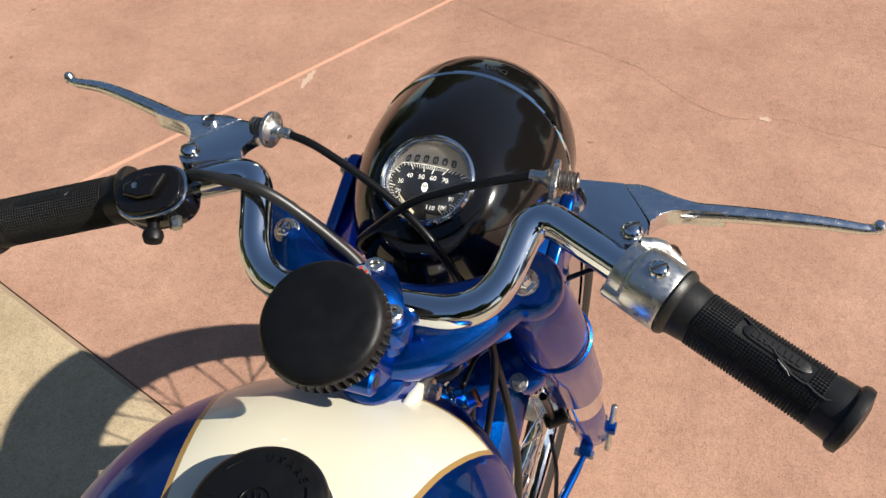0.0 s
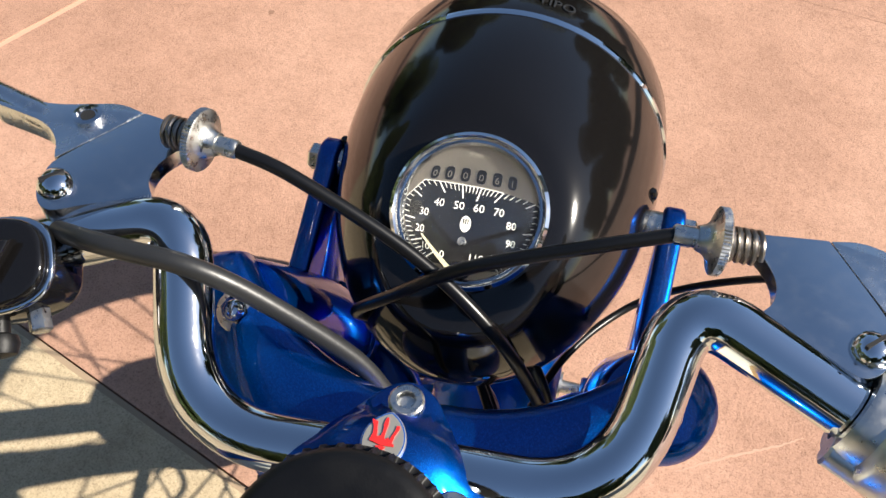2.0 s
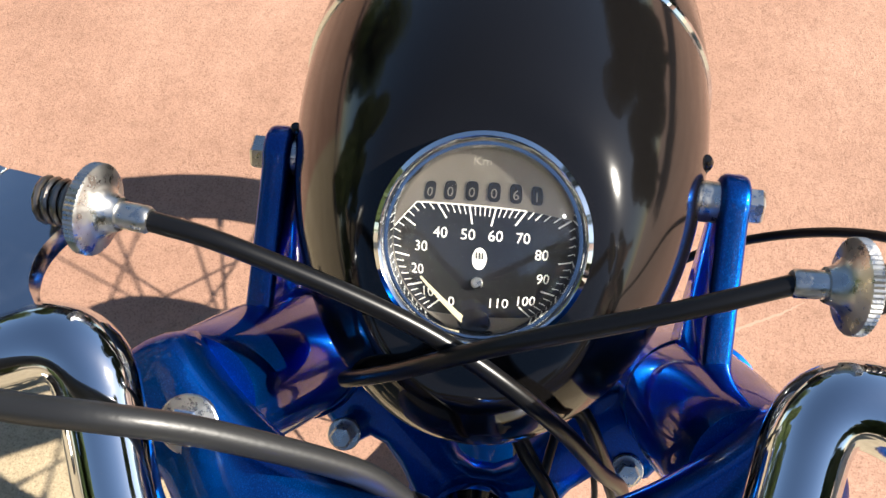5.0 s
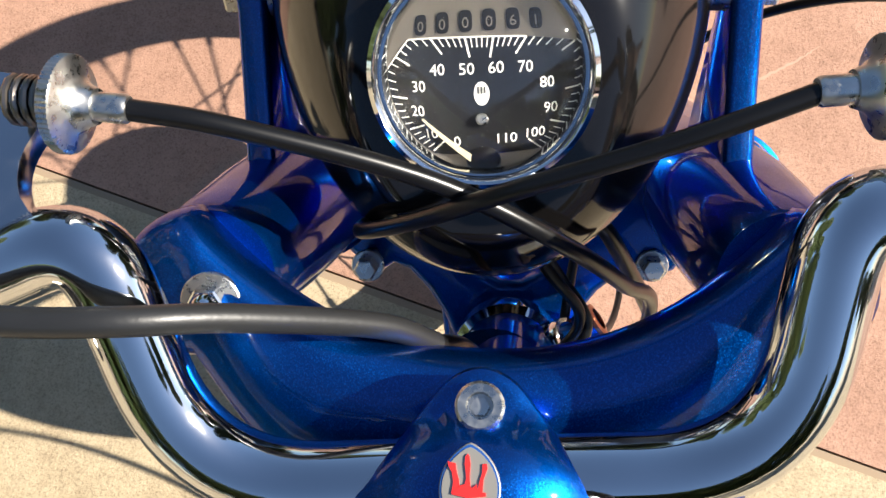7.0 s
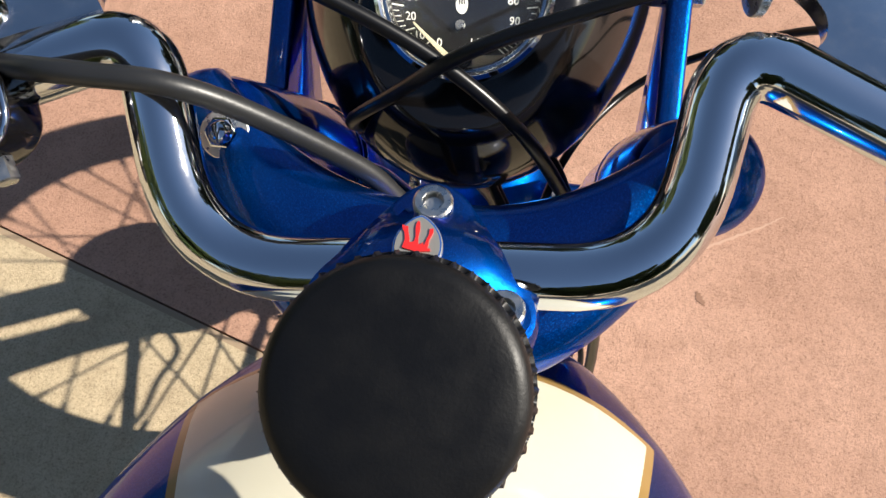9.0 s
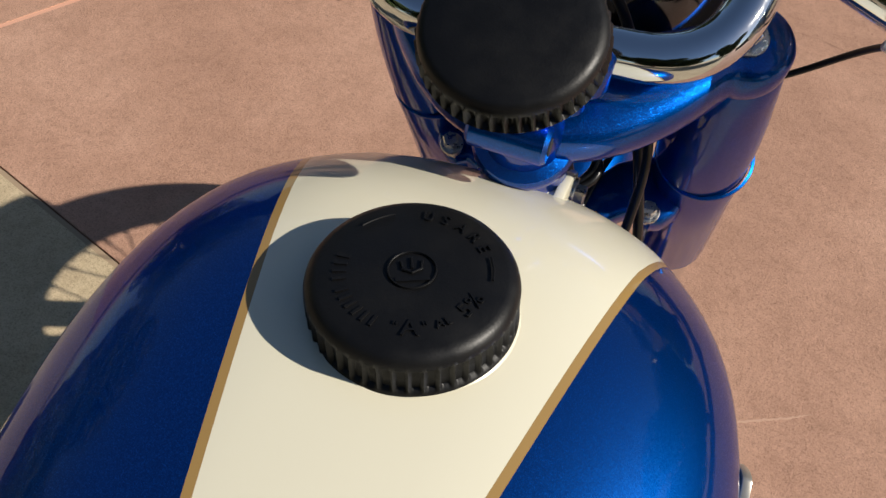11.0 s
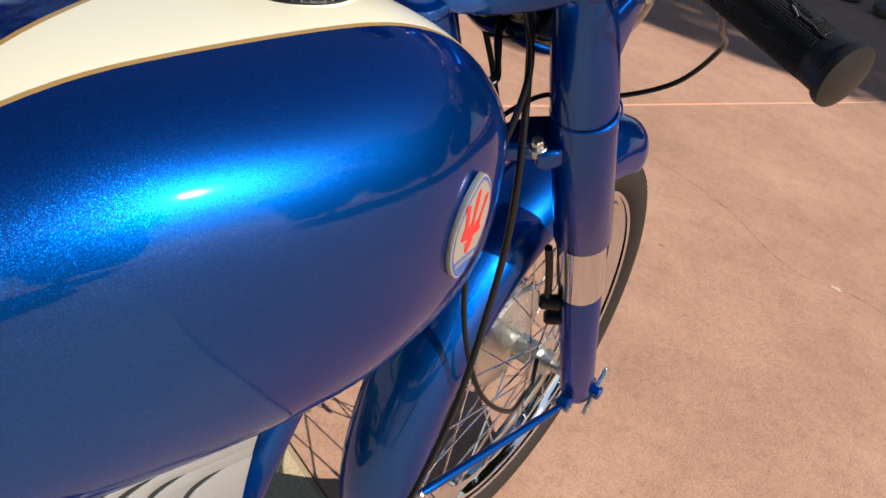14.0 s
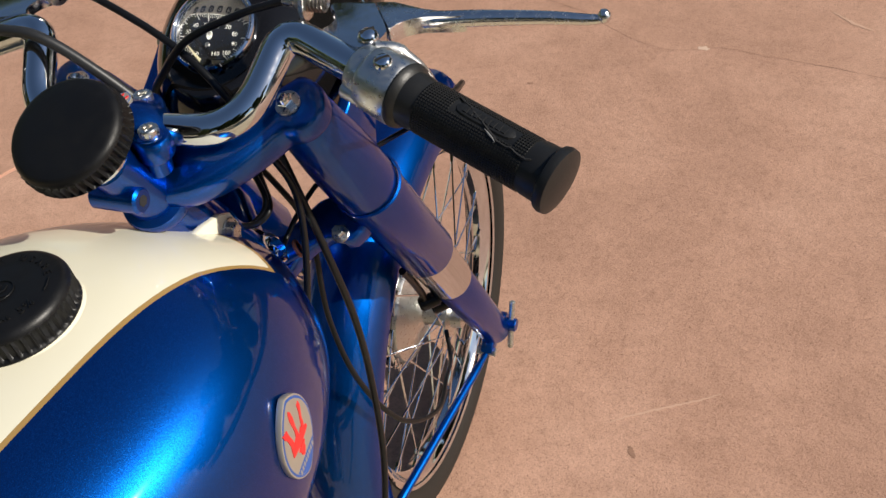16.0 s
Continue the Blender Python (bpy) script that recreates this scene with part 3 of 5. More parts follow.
    part("ferrule", lathe([(0, 0.021), (0.0038, 0.021), (0.0038, 0.029), (0.0032, 0.030), (0, 0.030)], a, w, 20), M_STEEL, perch)
    return a + w * 0.028, w


R_CAB, RW = lever(1, 0.0045)
L_CAB, LW = lever(-1, 0.0)

# throttle housing
a, w = along(1, 0.0645), along(1, 1.0595) - along(1, 0.0595)
th = part("throttle_housing", lathe([(0.0125, 0), (0.0165, 0.0), (0.0175, 0.002), (0.0178, 0.009), (0.0205, 0.011), (0.0212, 0.013), (0.0215, 0.034), (0.0205, 0.036), (0.014, 0.037)], a, w, 44), M_SATIN, bike, "satin alloy twist throttle housing")
nrm = Vector((0.05, -0.25, 0.97)).normalized()
c = a + w * 0.024 + nrm * 0.0195
part("screw", lathe([(0.0062, -0.002), (0.0062, 0.002), (0.0050, 0.0042), (0.003, 0.0052), (0, 0.0054)], c, nrm, 24), M_CHROME, th)
part("screw_slot", prism([(-0.0045, -0.0007), (0.0045, -0.0007), (0.0045, 0.0007), (-0.0045, 0.0007)], c, (0.8, 0.6, 0.1), nrm.cross(Vector((0.8, 0.6, 0.1))), 0.0044, 0.0056), M_DARK, th)
part("cable_horn", sweep(smooth_path([along(1, 0.072, (0, 0.014, 0.010)), along(1, 0.088, (0.0, 0.026, 0.008)), along(1, 0.106, (0.0, 0.030, -0.004)), (0.192, 0.078, 0.967)], 6), [0.0055] * 7 + [0.0042] * 12, 16), M_SATIN, th)
part("stub", rod(along(1, 0.062, (-0.004, -0.014, -0.006)), along(1, 0.078, (-0.004, -0.014, -0.006)), 0.006, 16, 0.001), M_SATIN, th)

# switch box on the other side
c = along(-1, 0.064, (0, -0.014, 0.002))
u, v, w = basis((-0.1, -0.5, 0.86), (1, 0, 0))
ux = (along(-1, 1.0) - along(-1, 0)).normalized()
uy = Vector((-0.1, -0.5, 0.86)).cross(ux).normalized()
ring = [(0.0255 * (abs(math.cos(a)) ** 0.75) * (1 if math.cos(a) >= 0 else -1), 0.0185 * (abs(math.sin(a)) ** 0.75) * (1 if math.sin(a) >= 0 else -1)) for a in (2 * math.pi * k / 40 for k in range(40))]
sw = part("switch_box", prism(ring, c, ux, uy, -0.012, 0.0115, 0.003, segs=3), M_GLOSS, bike, "black light switch box with a thin chrome rim")
part("chrome_rim", prism([(x * 1.006, y * 1.006) for x, y in ring], c, ux, uy, 0.0085, 0.0112, 0.0012, segs=3), M_CHROME, sw)
part("switch_face", prism([(x * 0.93, y * 0.92) for x, y in ring], c, ux, uy, 0.0105, 0.0158, 0.0022, segs=3), M_GLOSS, sw)
part("switch_slider", prism([(-0.016, -0.006), (-0.006, 0.008), (0.004, 0.0085), (0.015, 0.004), (0.015, -0.004), (0.0, -0.009)], c, ux, uy, 0.015, 0.022, 0.003, segs=3), M_GLOSS, sw, "black ribbed slider")
part("screw", rod(c + ux * 0.006 + ux.cross(uy) * 0.015 - uy * 0.001, c + ux * 0.006 + ux.cross(uy) * 0.022 - uy * 0.001, 0.003, 16, 0.0008), M_STEEL, sw)
part("horn_button", lathe([(0, 0.0), (0.004, 0.0), (0.004, 0.005), (0.0065, 0.006), (0.0072, 0.009), (0.006, 0.013), (0, 0.0145)], c + uy * 0.018 + ux * 0.004, uy, 20), M_PLASTIC, sw, "round black horn button")
part("clamp_screw", rod(c + uy * 0.016 - ux * 0.012, c + uy * 0.025 - ux * 0.013, 0.0042, 6, 0.0006), M_STEEL, sw)

# bar clamp over the middle of the bar
cl = bmesh.new()
top_c = Vector((0.002, 0.012, 0.989))


def tri_r(a):
    """Rounded three-cornered outline, a corner at each bolt."""
    best = 0
    d = Vector((math.cos(a), math.sin(a)))
    for cx, cy in ((0, 0.0215), (0.0262, -0.0135), (-0.0262, -0.0135)):
        b = d.dot(Vector((cx, cy)))
        disc = b * b - (cx * cx + cy * cy) + 0.0115 ** 2
        if disc > 0:
            best = max(best, b + math.sqrt(disc))
    for (ax, ay), (bx, by), swell in (((0.0262, -0.0135), (0, 0.0215), 0.0008), ((0, 0.0215), (-0.0262, -0.0135), 0.0008), ((-0.0262, -0.0135), (0.0262, -0.0135), -0.0098)):
        n = Vector((by - ay, ax - bx)).normalized()
        if n.dot(d) > 0.05:
            r = (n.dot(Vector((ax, ay))) + 0.0115 + swell) / n.dot(d)
            e = Vector((bx - ax, by - ay))
            t = (d * r - Vector((ax, ay))).dot(e) / e.length_squared
            if -0.05 < t < 1.05:
                best = max(best, r)
    return best


NA = 96
sm = [tri_r(2 * math.pi * k / NA) for k in range(NA)]
for _ in range(3):
    sm = [0.5 * sm[k] + 0.25 * (sm[k - 1] + sm[(k + 1) % NA]) for k in range(NA)]
rings = []
for f, dz in ((0.0, 0), (0.25, 0), (0.45, 0), (0.62, 0), (0.78, 0), (0.9, 0), (0.97, -0.001), (1.0, -0.0035), (1.0, -0.0135), (0.97, -0.0155), (0.78, -0.0165), (0.78, -0.03)):
    ring = []
    for k in range(NA):
        a = 2 * math.pi * k / NA
        x, y = math.cos(a) * sm[k] * f, math.sin(a) * sm[k] * f
        dome = 0.0125 * max(0, 1 - (x / 0.029) ** 2 - ((y + 0.002) / 0.0215) ** 2) ** 0.75
        z = -0.006 + dome + dz + 0.05 * y
        ring.append(cl.verts.new(top_c + Vector((x, y, z))))
        if f == 0:
            break
    rings.append(ring)
for k in range(NA):
    cl.faces.new((rings[0][0], rings[1][k], rings[1][(k + 1) % NA]))
for ra, rb in zip(rings[1:], rings[2:]):
    for k in range(NA):
        cl.faces.new((ra[k], rb[k], rb[(k + 1) % NA], ra[(k + 1) % NA]))
clamp = part("bar_clamp", cl, M_BLUE, bike, "blue three-bolt handlebar clamp with an oval badge")
for bx, byy in ((0.002, 0.0335), (0.0282, -0.0015), (-0.0242, -0.0015)):
    b0 = Vector((bx, byy, 0.9825))
    bolt = part("bolt", lathe([(0.0065, 0.0), (0.0066, 0.0062), (0.0058, 0.007), (0.0036, 0.007), (0.0034, 0.0035), (0, 0.003)], b0, (0, 0, 1), 24), M_STEEL, clamp, "socket-head bolt")
    part("socket", rod(b0 + Vector((0, 0, 0.0040)), b0 + Vector((0, 0, 0.0046)), 0.0026, 6), M_SATIN, bolt)
    part("washer", lathe([(0.0085, 0.0), (0.0085, 0.0012), (0.006, 0.0014)], b0, (0, 0, 1), 24), M_BLUE, clamp)

# steering damper knob
K0 = Vector((0.0018, -0.0408, 1.0129))
KD = Vector((-0.016, -0.438, 0.853)).normalized()
KN = 44
prof = [(0, 0.0012), (0.012, 0.001), (0.025, 0.0), (0.0330, -0.0007), (0.0358, -0.0020), (0.0372, -0.0044), (0.0375, -0.0060), (0.0354, -0.0076), (0.0357, -0.0158), (0.0386, -0.0168), (0.031, -0.0176), (0, -0.0176)]


def ribs(an, i):
    return 1.0 + (0.095 * (0.5 + 0.5 * math.cos(an * KN)) ** 2 if 7 <= i <= 8 else 0)


knob = part("damper_knob", lathe([(r * 0.985, h * 0.985) for r, h in prof], K0, KD, KN * 8, wave=ribs), M_PLASTIC, bike, "black ribbed steering damper knob", angle=50)
part("collar", lathe([(0.017, -0.0165), (0.0190, -0.0175), (0.0190, -0.0290), (0.0178, -0.0300), (0.0178, -0.0320), (0.0192, -0.0330), (0.0192, -0.0395), (0.0180, -0.0405), (0.012, -0.0405)], K0, KD, 32), M_CHROME, knob, "chrome collar")

# ---- headlamp ----
TH, LYAW = radians(5.94), radians(-1.27)
LA = Vector((math.sin(LYAW) * math.cos(TH), math.cos(LYAW) * math.cos(TH), -math.sin(TH)))   # lamp's forward axis
LU = Vector((0, math.sin(TH), math.cos(TH)))
JC = Vector((-0.0011, 0.2257, 0.9261))                 # centre of the rim joint
LR, LL = 0.0823, 0.1435
prof = []
for k in range(61):
    h = LL * math.cos(radians(90 * k / 60))
    prof.append((LR * max(0.0, 1 - (h / LL) ** 2.06) ** (1 / 2.06) if k else 0, -h))
prof += [(0.0823, 0.003), (0.081, 0.004)]
DN = Vector((0, -0.545, 0.838)).normalized()
DC = Vector((0.0006, 0.1308, 0.983))
shell = lathe(prof, JC, LA, 144)
for v in shell.verts:
    # the shell is pressed flat round the instrument
    d = (v.co - DC).dot(DN)
    lat = ((v.co - DC) - DN * d).length
    lim = -0.0015 + 10.0 * max(0.0, lat - 0.034) ** 2
    over = d - lim
    v.co -= DN * 0.5 * (over + math.sqrt(over * over + 0.006 ** 2))
hole = [f for f in shell.faces if (f.calc_center_median() - DC).dot(DN) > -0.02 and ((f.calc_center_median() - DC) - DN * (f.calc_center_median() - DC).dot(DN)).length < 0.0325]
bmesh.ops.delete(shell, geom=hole, context="FACES")
lamp = part("headlamp", shell, M_GLOSS, bike, "glossy black egg-shaped headlamp shell")
part("rim", lathe([(0.081, 0.003), (0.0826, 0.0035), (0.0830, 0.006), (0.0826, 0.017), (0.0811, 0.034), (0.0771, 0.049), (0.0705, 0.0575), (0.066, 0.057)], JC, LA, 96), M_GLOSS, lamp, "black headlamp rim")
part("rim_bead", lathe([(0.0820, 0.0020), (0.0834, 0.0030), (0.0836, 0.0044), (0.0824, 0.0054)], JC, LA, 96), M_CHROME, lamp)
M_LENS = mat("lens_glass", (0.9, 0.92, 0.92), 0.05, 0.0, 0, 0.5, 0.9)
part("lens", lathe([(0.0672, 0.0565), (0.052, 0.064), (0.03, 0.069), (0, 0.071)], JC, LA, 48), M_LENS, lamp, "clear glass lens")
part("reflector", lathe([(0.063, 0.045), (0.05, 0.028), (0.02, 0.01), (0, 0.006)], JC, LA, 40), M_CHROME, lamp)
for lug in ((-0.0795, 0.193, 0.9440), (0.0765, 0.194, 0.9500)):
    part("lamp_lug", lathe([(0, 0.0030), (0.0018, 0.0026), (0.0029, 0.0010), (0.0030, -0.0012), (0.0022, -0.0036), (0.0020, -0.018)], lug, LU + X * math.copysign(0.05, lug[0]), 16), M_GLOSS, lamp)

RA = radians(80)
rim_up = X * math.cos(RA) + LU * math.sin(RA)
lettering("TIPO", 0.009, frame_of(JC + LA * 0.018 + rim_up * 0.0826, X * math.sin(RA) - LU * math.cos(RA), LA), M_SLEEVE, lamp, "rim_lettering", 0.0005, "raised lettering on the rim")

# ears that carry the lamp
for sx in (-1, 1):
    o = [(0.104, 0.900), (0.112, 0.850), (0.140, 0.818), (0.166, 0.830)] + arc(0.187, 0.935, 0.0115, -40, 150, 8) + [(0.150, 0.925)]
    ear = part("lamp_ear", prism(o, (sx * 0.0875 + 0.002, 0, 0), (0, 1, 0), (0, 0, 1), -0.0055, 0.0055, 0.0028, segs=3), M_BLUE, bike, "blue headlamp bracket ear")
    b = Vector((sx * 0.0925 + 0.002, 0.187, 0.935))
    part("bolt", lathe([(0, 0.0), (0.0072, 0.0), (0.0072, 0.0055), (0.0062, 0.0065), (0, 0.0065)], b, X * sx, 6), M_STEEL, ear)
    part("spacer", rod((sx * 0.077, 0.187, 0.935), (sx * 0.0835 + 0.001, 0.187, 0.935), 0.008, 20), M_STEEL, ear)

# ---- speedometer in the lamp shell ----
DU0 = Vector((0, 0.838, 0.545)).normalized()
DA = radians(3.0)
DX = X * math.cos(DA) + DU0 * math.sin(DA)
DU = DU0 * math.cos(DA) - X * math.sin(DA)
SR = 0.0347
sp = part("speedometer", lathe([(0.0325, -0.03), (0.0347, -0.012), (SR, 0.0), (SR - 0.0005, 0.0024), (SR - 0.0020, 0.0036), (SR - 0.0034, 0.0026), (SR - 0.0040, 0.0010), (SR - 0.0048, 0.0015), (SR - 0.0056, 0.0004), (SR - 0.0062, -0.006)], DC, DN, 72), M_CHROME, bike, "chrome-rimmed speedometer with black and silver face")
M_FACE = mat("black_dial_face", (0.006, 0.006, 0.007), 0.35)
M_FACE2 = mat("silver_dial_plate", (0.26, 0.235, 0.20), 0.32, 0.75)
M_WHITE = mat("white_dial_print", (0.82, 0.82, 0.76), 0.6)
M_NEEDLE = mat("cream_needle", (0.62, 0.56, 0.38), 0.5)
M_UNIT = mat("faded_dial_print", (0.34, 0.31, 0.26), 0.5)
RD = 0.0302
DO = DC - DN * 0.005 + DU * 0.0012 + DX * 0.0005
dm = frame_of(DO, DX, DU)


def on_dial(x, y, rot=0.0, h=0.0):
    return dm @ Matrix.Translation((x * 0.955, y * 0.955, h)) @ Matrix.Rotation(rot, 4, "Z")


def flat(outline, h0, h1, material, name, label=""):
    bm = prism([(x * 0.955, y * 0.955) for x, y in outline], DO, DX, DU, h0, h1)
    return part(name, bm, material, sp, label)


flat(arc(0, 0, RD + 0.0025, 0, 360, 63)[:-1], -0.002, 0.0, M_FACE2, "dial_plate", "silver dial plate")
cut = [(-0.0290, 0.0016), (-0.0215, 0.0094), (0.0115, 0.0082), (0.0288, 0.0064)]
black = cut[::-1] + [p for p in arc(0, 0, RD - 0.0005, 178, 236, 12)] + arc(0, 0, RD - 0.0005, 304, 371, 12)
flat(black, 0.0, 0.0004, M_FACE, "dial_face", "black dial face")
edge = [((-0.0290, 0.0016), (-0.0215, 0.0094)), ((-0.0215, 0.0094), (0.0115, 0.0082))]
for (x0, y0), (x1, y1) in edge:
    d = Vector((x1 - x0, y1 - y0)).normalized()
    n = Vector((-d.y, d.x)) * 0.00018
    flat([(x0 - n.x, y0 - n.y), (x1 - n.x, y1 - n.y), (x1 + n.x, y1 + n.y), (x0 + n.x, y0 + n.y)], 0.0004, 0.0006, M_WHITE, "dial_line")


def bar_on_dial(x, y, ang, length, width, material=M_WHITE, name="tick", h=0.0006):
    d = Vector((math.cos(ang), math.sin(ang)))
    n = Vector((-d.y, d.x)) * width / 2
    p = Vector((x, y))
    q = p + d * length
    flat([(p.x - n.x, p.y - n.y), (q.x - n.x, q.y - n.y), (q.x + n.x, q.y + n.y), (p.x + n.x, p.y + n.y)], 0.0004, h, material, name)


PIV = Vector((-0.0025, -0.0165))
ticks = 56
for i in range(ticks):
    ang = radians(222 - 264 * i / (ticks - 1))
    d = Vector((math.cos(ang), math.sin(ang)))
    o = Vector((-0.001, -0.0095))
    # where the ray leaves the black face
    t_max = 0.05
    for (x0, y0), (x1, y1) in zip(cut, cut[1:]):
        e = Vector((x1 - x0, y1 - y0))
        den = d.x * e.y - d.y * e.x
        if abs(den) > 1e-9:
            rel = Vector((x0, y0)) - o
            t = (rel.x * e.y - rel.y * e.x) / den
            s = (rel.x * d.y - rel.y * d.x) / den
            if t > 0 and 0 <= s <= 1:
                t_max = min(t_max, t)
    b = o.dot(d)
    t_c = -b + math.sqrt(max(b * b - o.length_squared + (RD - 0.0012) ** 2, 0))
    t_e = min(t_max, t_c)
    major = i % 5 == 0
    ln = 0.0055 if major else 0.0028
    p = o + d * (t_e - ln)
    bar_on_dial(p.x, p.y, ang, ln, 0.0005 if major else 0.0003)
NUM = {"0": (-0.0089, -0.0202), "10": (-0.0166, -0.0179), "20": (-0.0198, -0.0110), "30": (-0.0188, -0.0040), "40": (-0.0129, 0.0004), "50": (-0.0048, 0.0002), "60": (0.0031, 0.0002),
       "70": (0.0111, 0.0), "80": (0.0171, -0.0046), "90": (0.0182, -0.0119), "100": (0.0134, -0.0190), "110": (0.0050, -0.0198)}
for s, (x, y) in NUM.items():
    lettering(s, 0.0042, on_dial(x, y, 0, 0.0005), M_WHITE, sp, "numeral", 0.0001)
lettering("Km", 0.0040, on_dial(-0.002, 0.0228, 0, 0.0002), M_UNIT, sp, "unit", 0.0001)
flat([(-0.0011 + 0.0021 * math.cos(a), -0.0064 + 0.0032 * math.sin(a)) for a in (2 * math.pi * k / 24 for k in range(24))], 0.0004, 0.0007, M_WHITE, "emblem", "small white oval emblem")
for ex in (-0.0009, 0.0, 0.0009):
    flat([(-0.0011 + ex - 0.0002, -0.0064), (-0.0011 + ex + 0.0002, -0.0064), (-0.0011 + ex + 0.0002, -0.0045), (-0.0011 + ex - 0.0002, -0.0045)], 0.0007, 0.0009, M_FACE, "emblem_mark")
part("pivot_stud", rod(on_dial(-0.0014, -0.0136).translation, on_dial(-0.0014, -0.0136, 0, 0.0022).translation, 0.0017, 16, 0.0004), M_STEEL, sp)
part("needle_hub", lathe([(0, 0.003), (0.003, 0.0028), (0.0048, 0.0018), (0.005, 0.0006), (0.005, 0)], on_dial(-0.0018, -0.0272).translation, DN, 28), M_FACE, sp, "black needle hub")
bm = prism([(-0.0036, -0.0252), (-0.0178, -0.0127), (-0.0183, -0.0127), (-0.0183, -0.0132), (-0.0058, -0.0264), (-0.0042, -0.0268)], DO, DX, DU, 0.0018, 0.0024)
part("needle", bm, M_NEEDLE, sp, "cream pointer resting near zero")
for i, dgt in enumerate("000061"):
    x, y = -0.0174 + i * 0.00644, 0.0131
    o = [(x + 0.0019 * (abs(math.cos(a)) ** 0.6) * (1 if math.cos(a) >= 0 else -1), y + 0.0030 * (abs(math.sin(a)) ** 0.6) * (1 if math.sin(a) >= 0 else -1)) for a in (2 * math.pi * k / 24 for k in range(24))]
    flat(o, 0.0, 0.0003, M_FACE, "odometer_window")
    lettering(dgt, 0.0040, on_dial(x, y - 0.0006, 0, 0.0004), M_FACE2, sp, "odometer_digit", 0.00005)
M_GLASS = mat("clear_glass", (1, 1, 1), 0.02, 0, 0, 0.5, 1.0)
glass = part("glass", lathe([(math.sqrt(0.052 ** 2 - (h + 0.0435) ** 2), h) for h in (0.0, 0.0014, 0.0030, 0.0044, 0.0058, 0.0070, 0.0079)] + [(0.005, 0.0083), (0, 0.0085), (0, 0.0073), (0.012, 0.0058), (0.020, 0.0031), (0.0280, -0.0010)], DC - DN * 0.0002, DN, 64), M_GLASS, sp, "domed clear glass")
glass.visible_shadow = False

# ---- cables ----
def cable(name, pts, r, material, label, steps=10):
    return part(name, sweep(smooth_path(pts, steps), r, 12), material, bike, label)


cable("clutch_cable", [L_CAB, (-0.0617, 0.0991, 1.0183), (-0.0128, 0.0942, 0.9921), (0.0248, 0.0842, 0.9638), (0.0474, 0.0825, 0.9198), (0.064, 0.0859, 0.8627), (0.060, 0.06, 0.76), (0.05, 0.0, 0.64)], 0.0029, M_CABLE, "black clutch cable")
cable("front_brake_cable", [R_CAB, (0.0516, 0.0957, 1.0176), (0.0092, 0.0886, 0.9993), (-0.021, 0.0887, 0.9703), (-0.0400, 0.0937, 0.9450), (-0.034, 0.105, 0.925), (-0.014, 0.122, 0.890), (0.004, 0.145, 0.83), (0.0196, 0.1560, 0.7647), (0.0284, 0.1364, 0.6738), (0.0504, 0.1261, 0.5966), (0.0799, 0.1421, 0.5212), (0.0950, 0.1988, 0.4709), (0.0829, 0.2638, 0.4504), (0.0716, 0.3079, 0.4325), (0.0562, 0.3413, 0.4436)], 0.0028, M_CABLE, "black front brake cable looping to the hub")
cable("switch_cable", [along(-1, 0.046, (0, -0.004, 0.010)), (-0.1220, 0.0490, 1.0192), (-0.1046, 0.0476, 1.0206), (-0.0828, 0.0488, 1.0177), (-0.0614, 0.0532, 1.0011), (-0.0286, 0.0581, 0.9669), (-0.0140, 0.0560, 0.9480)], 0.0040, M_SLEEVE, "thick grey rubber wiring sleeve")
cable("wiring", [(-0.0150, 0.0562, 0.950), (-0.006, 0.058, 0.93), (0.0, 0.06, 0.86)], 0.0032, M_CABLE, "black wires below the sleeve")
cable("wiring", [(0.006, 0.12, 0.90), (0.026, 0.100, 0.868), (0.039, 0.082, 0.857), (0.032, 0.069, 0.850), (0.012, 0.062, 0.850)], 0.0026, M_CABLE, "black wires looped behind the tank nose")
cable("wiring", [(0.005, 0.12, 0.90), (0.022, 0.098, 0.880), (0.036, 0.084, 0.862), (0.030, 0.072, 0.850), (0.012, 0.06, 0.845)], 0.0024, M_CABLE, "black wires looped behind the tank nose")
cable("throttle_cable", [(0.1790, 0.0650, 0.982), (0.1859, 0.0873, 0.9701), (0.1821, 0.1254, 0.9464), (0.1712, 0.1859, 0.9187), (0.1347, 0.2203, 0.8668), (0.0831, 0.2119, 0.8334), (0.045, 0.15, 0.83), (0.03, 0.07, 0.79), (0.03, 0.0, 0.72)], 0.0023, M_CABLE, "black throttle cable")
cable("speedometer_cable", [(0.0, 0.14, 0.93), (0.036, 0.112, 0.912), (0.0516, 0.1019, 0.8805), (0.0723, 0.0941, 0.8036), (0.0805, 0.0983, 0.724), (0.083, 0.0968, 0.6391), (0.088, 0.0768, 0.5447), (0.0893, 0.0341, 0.4518), (0.0843, -0.0216, 0.3713)], 0.0033, M_CABLE, "black cable hanging beside the mudguard")

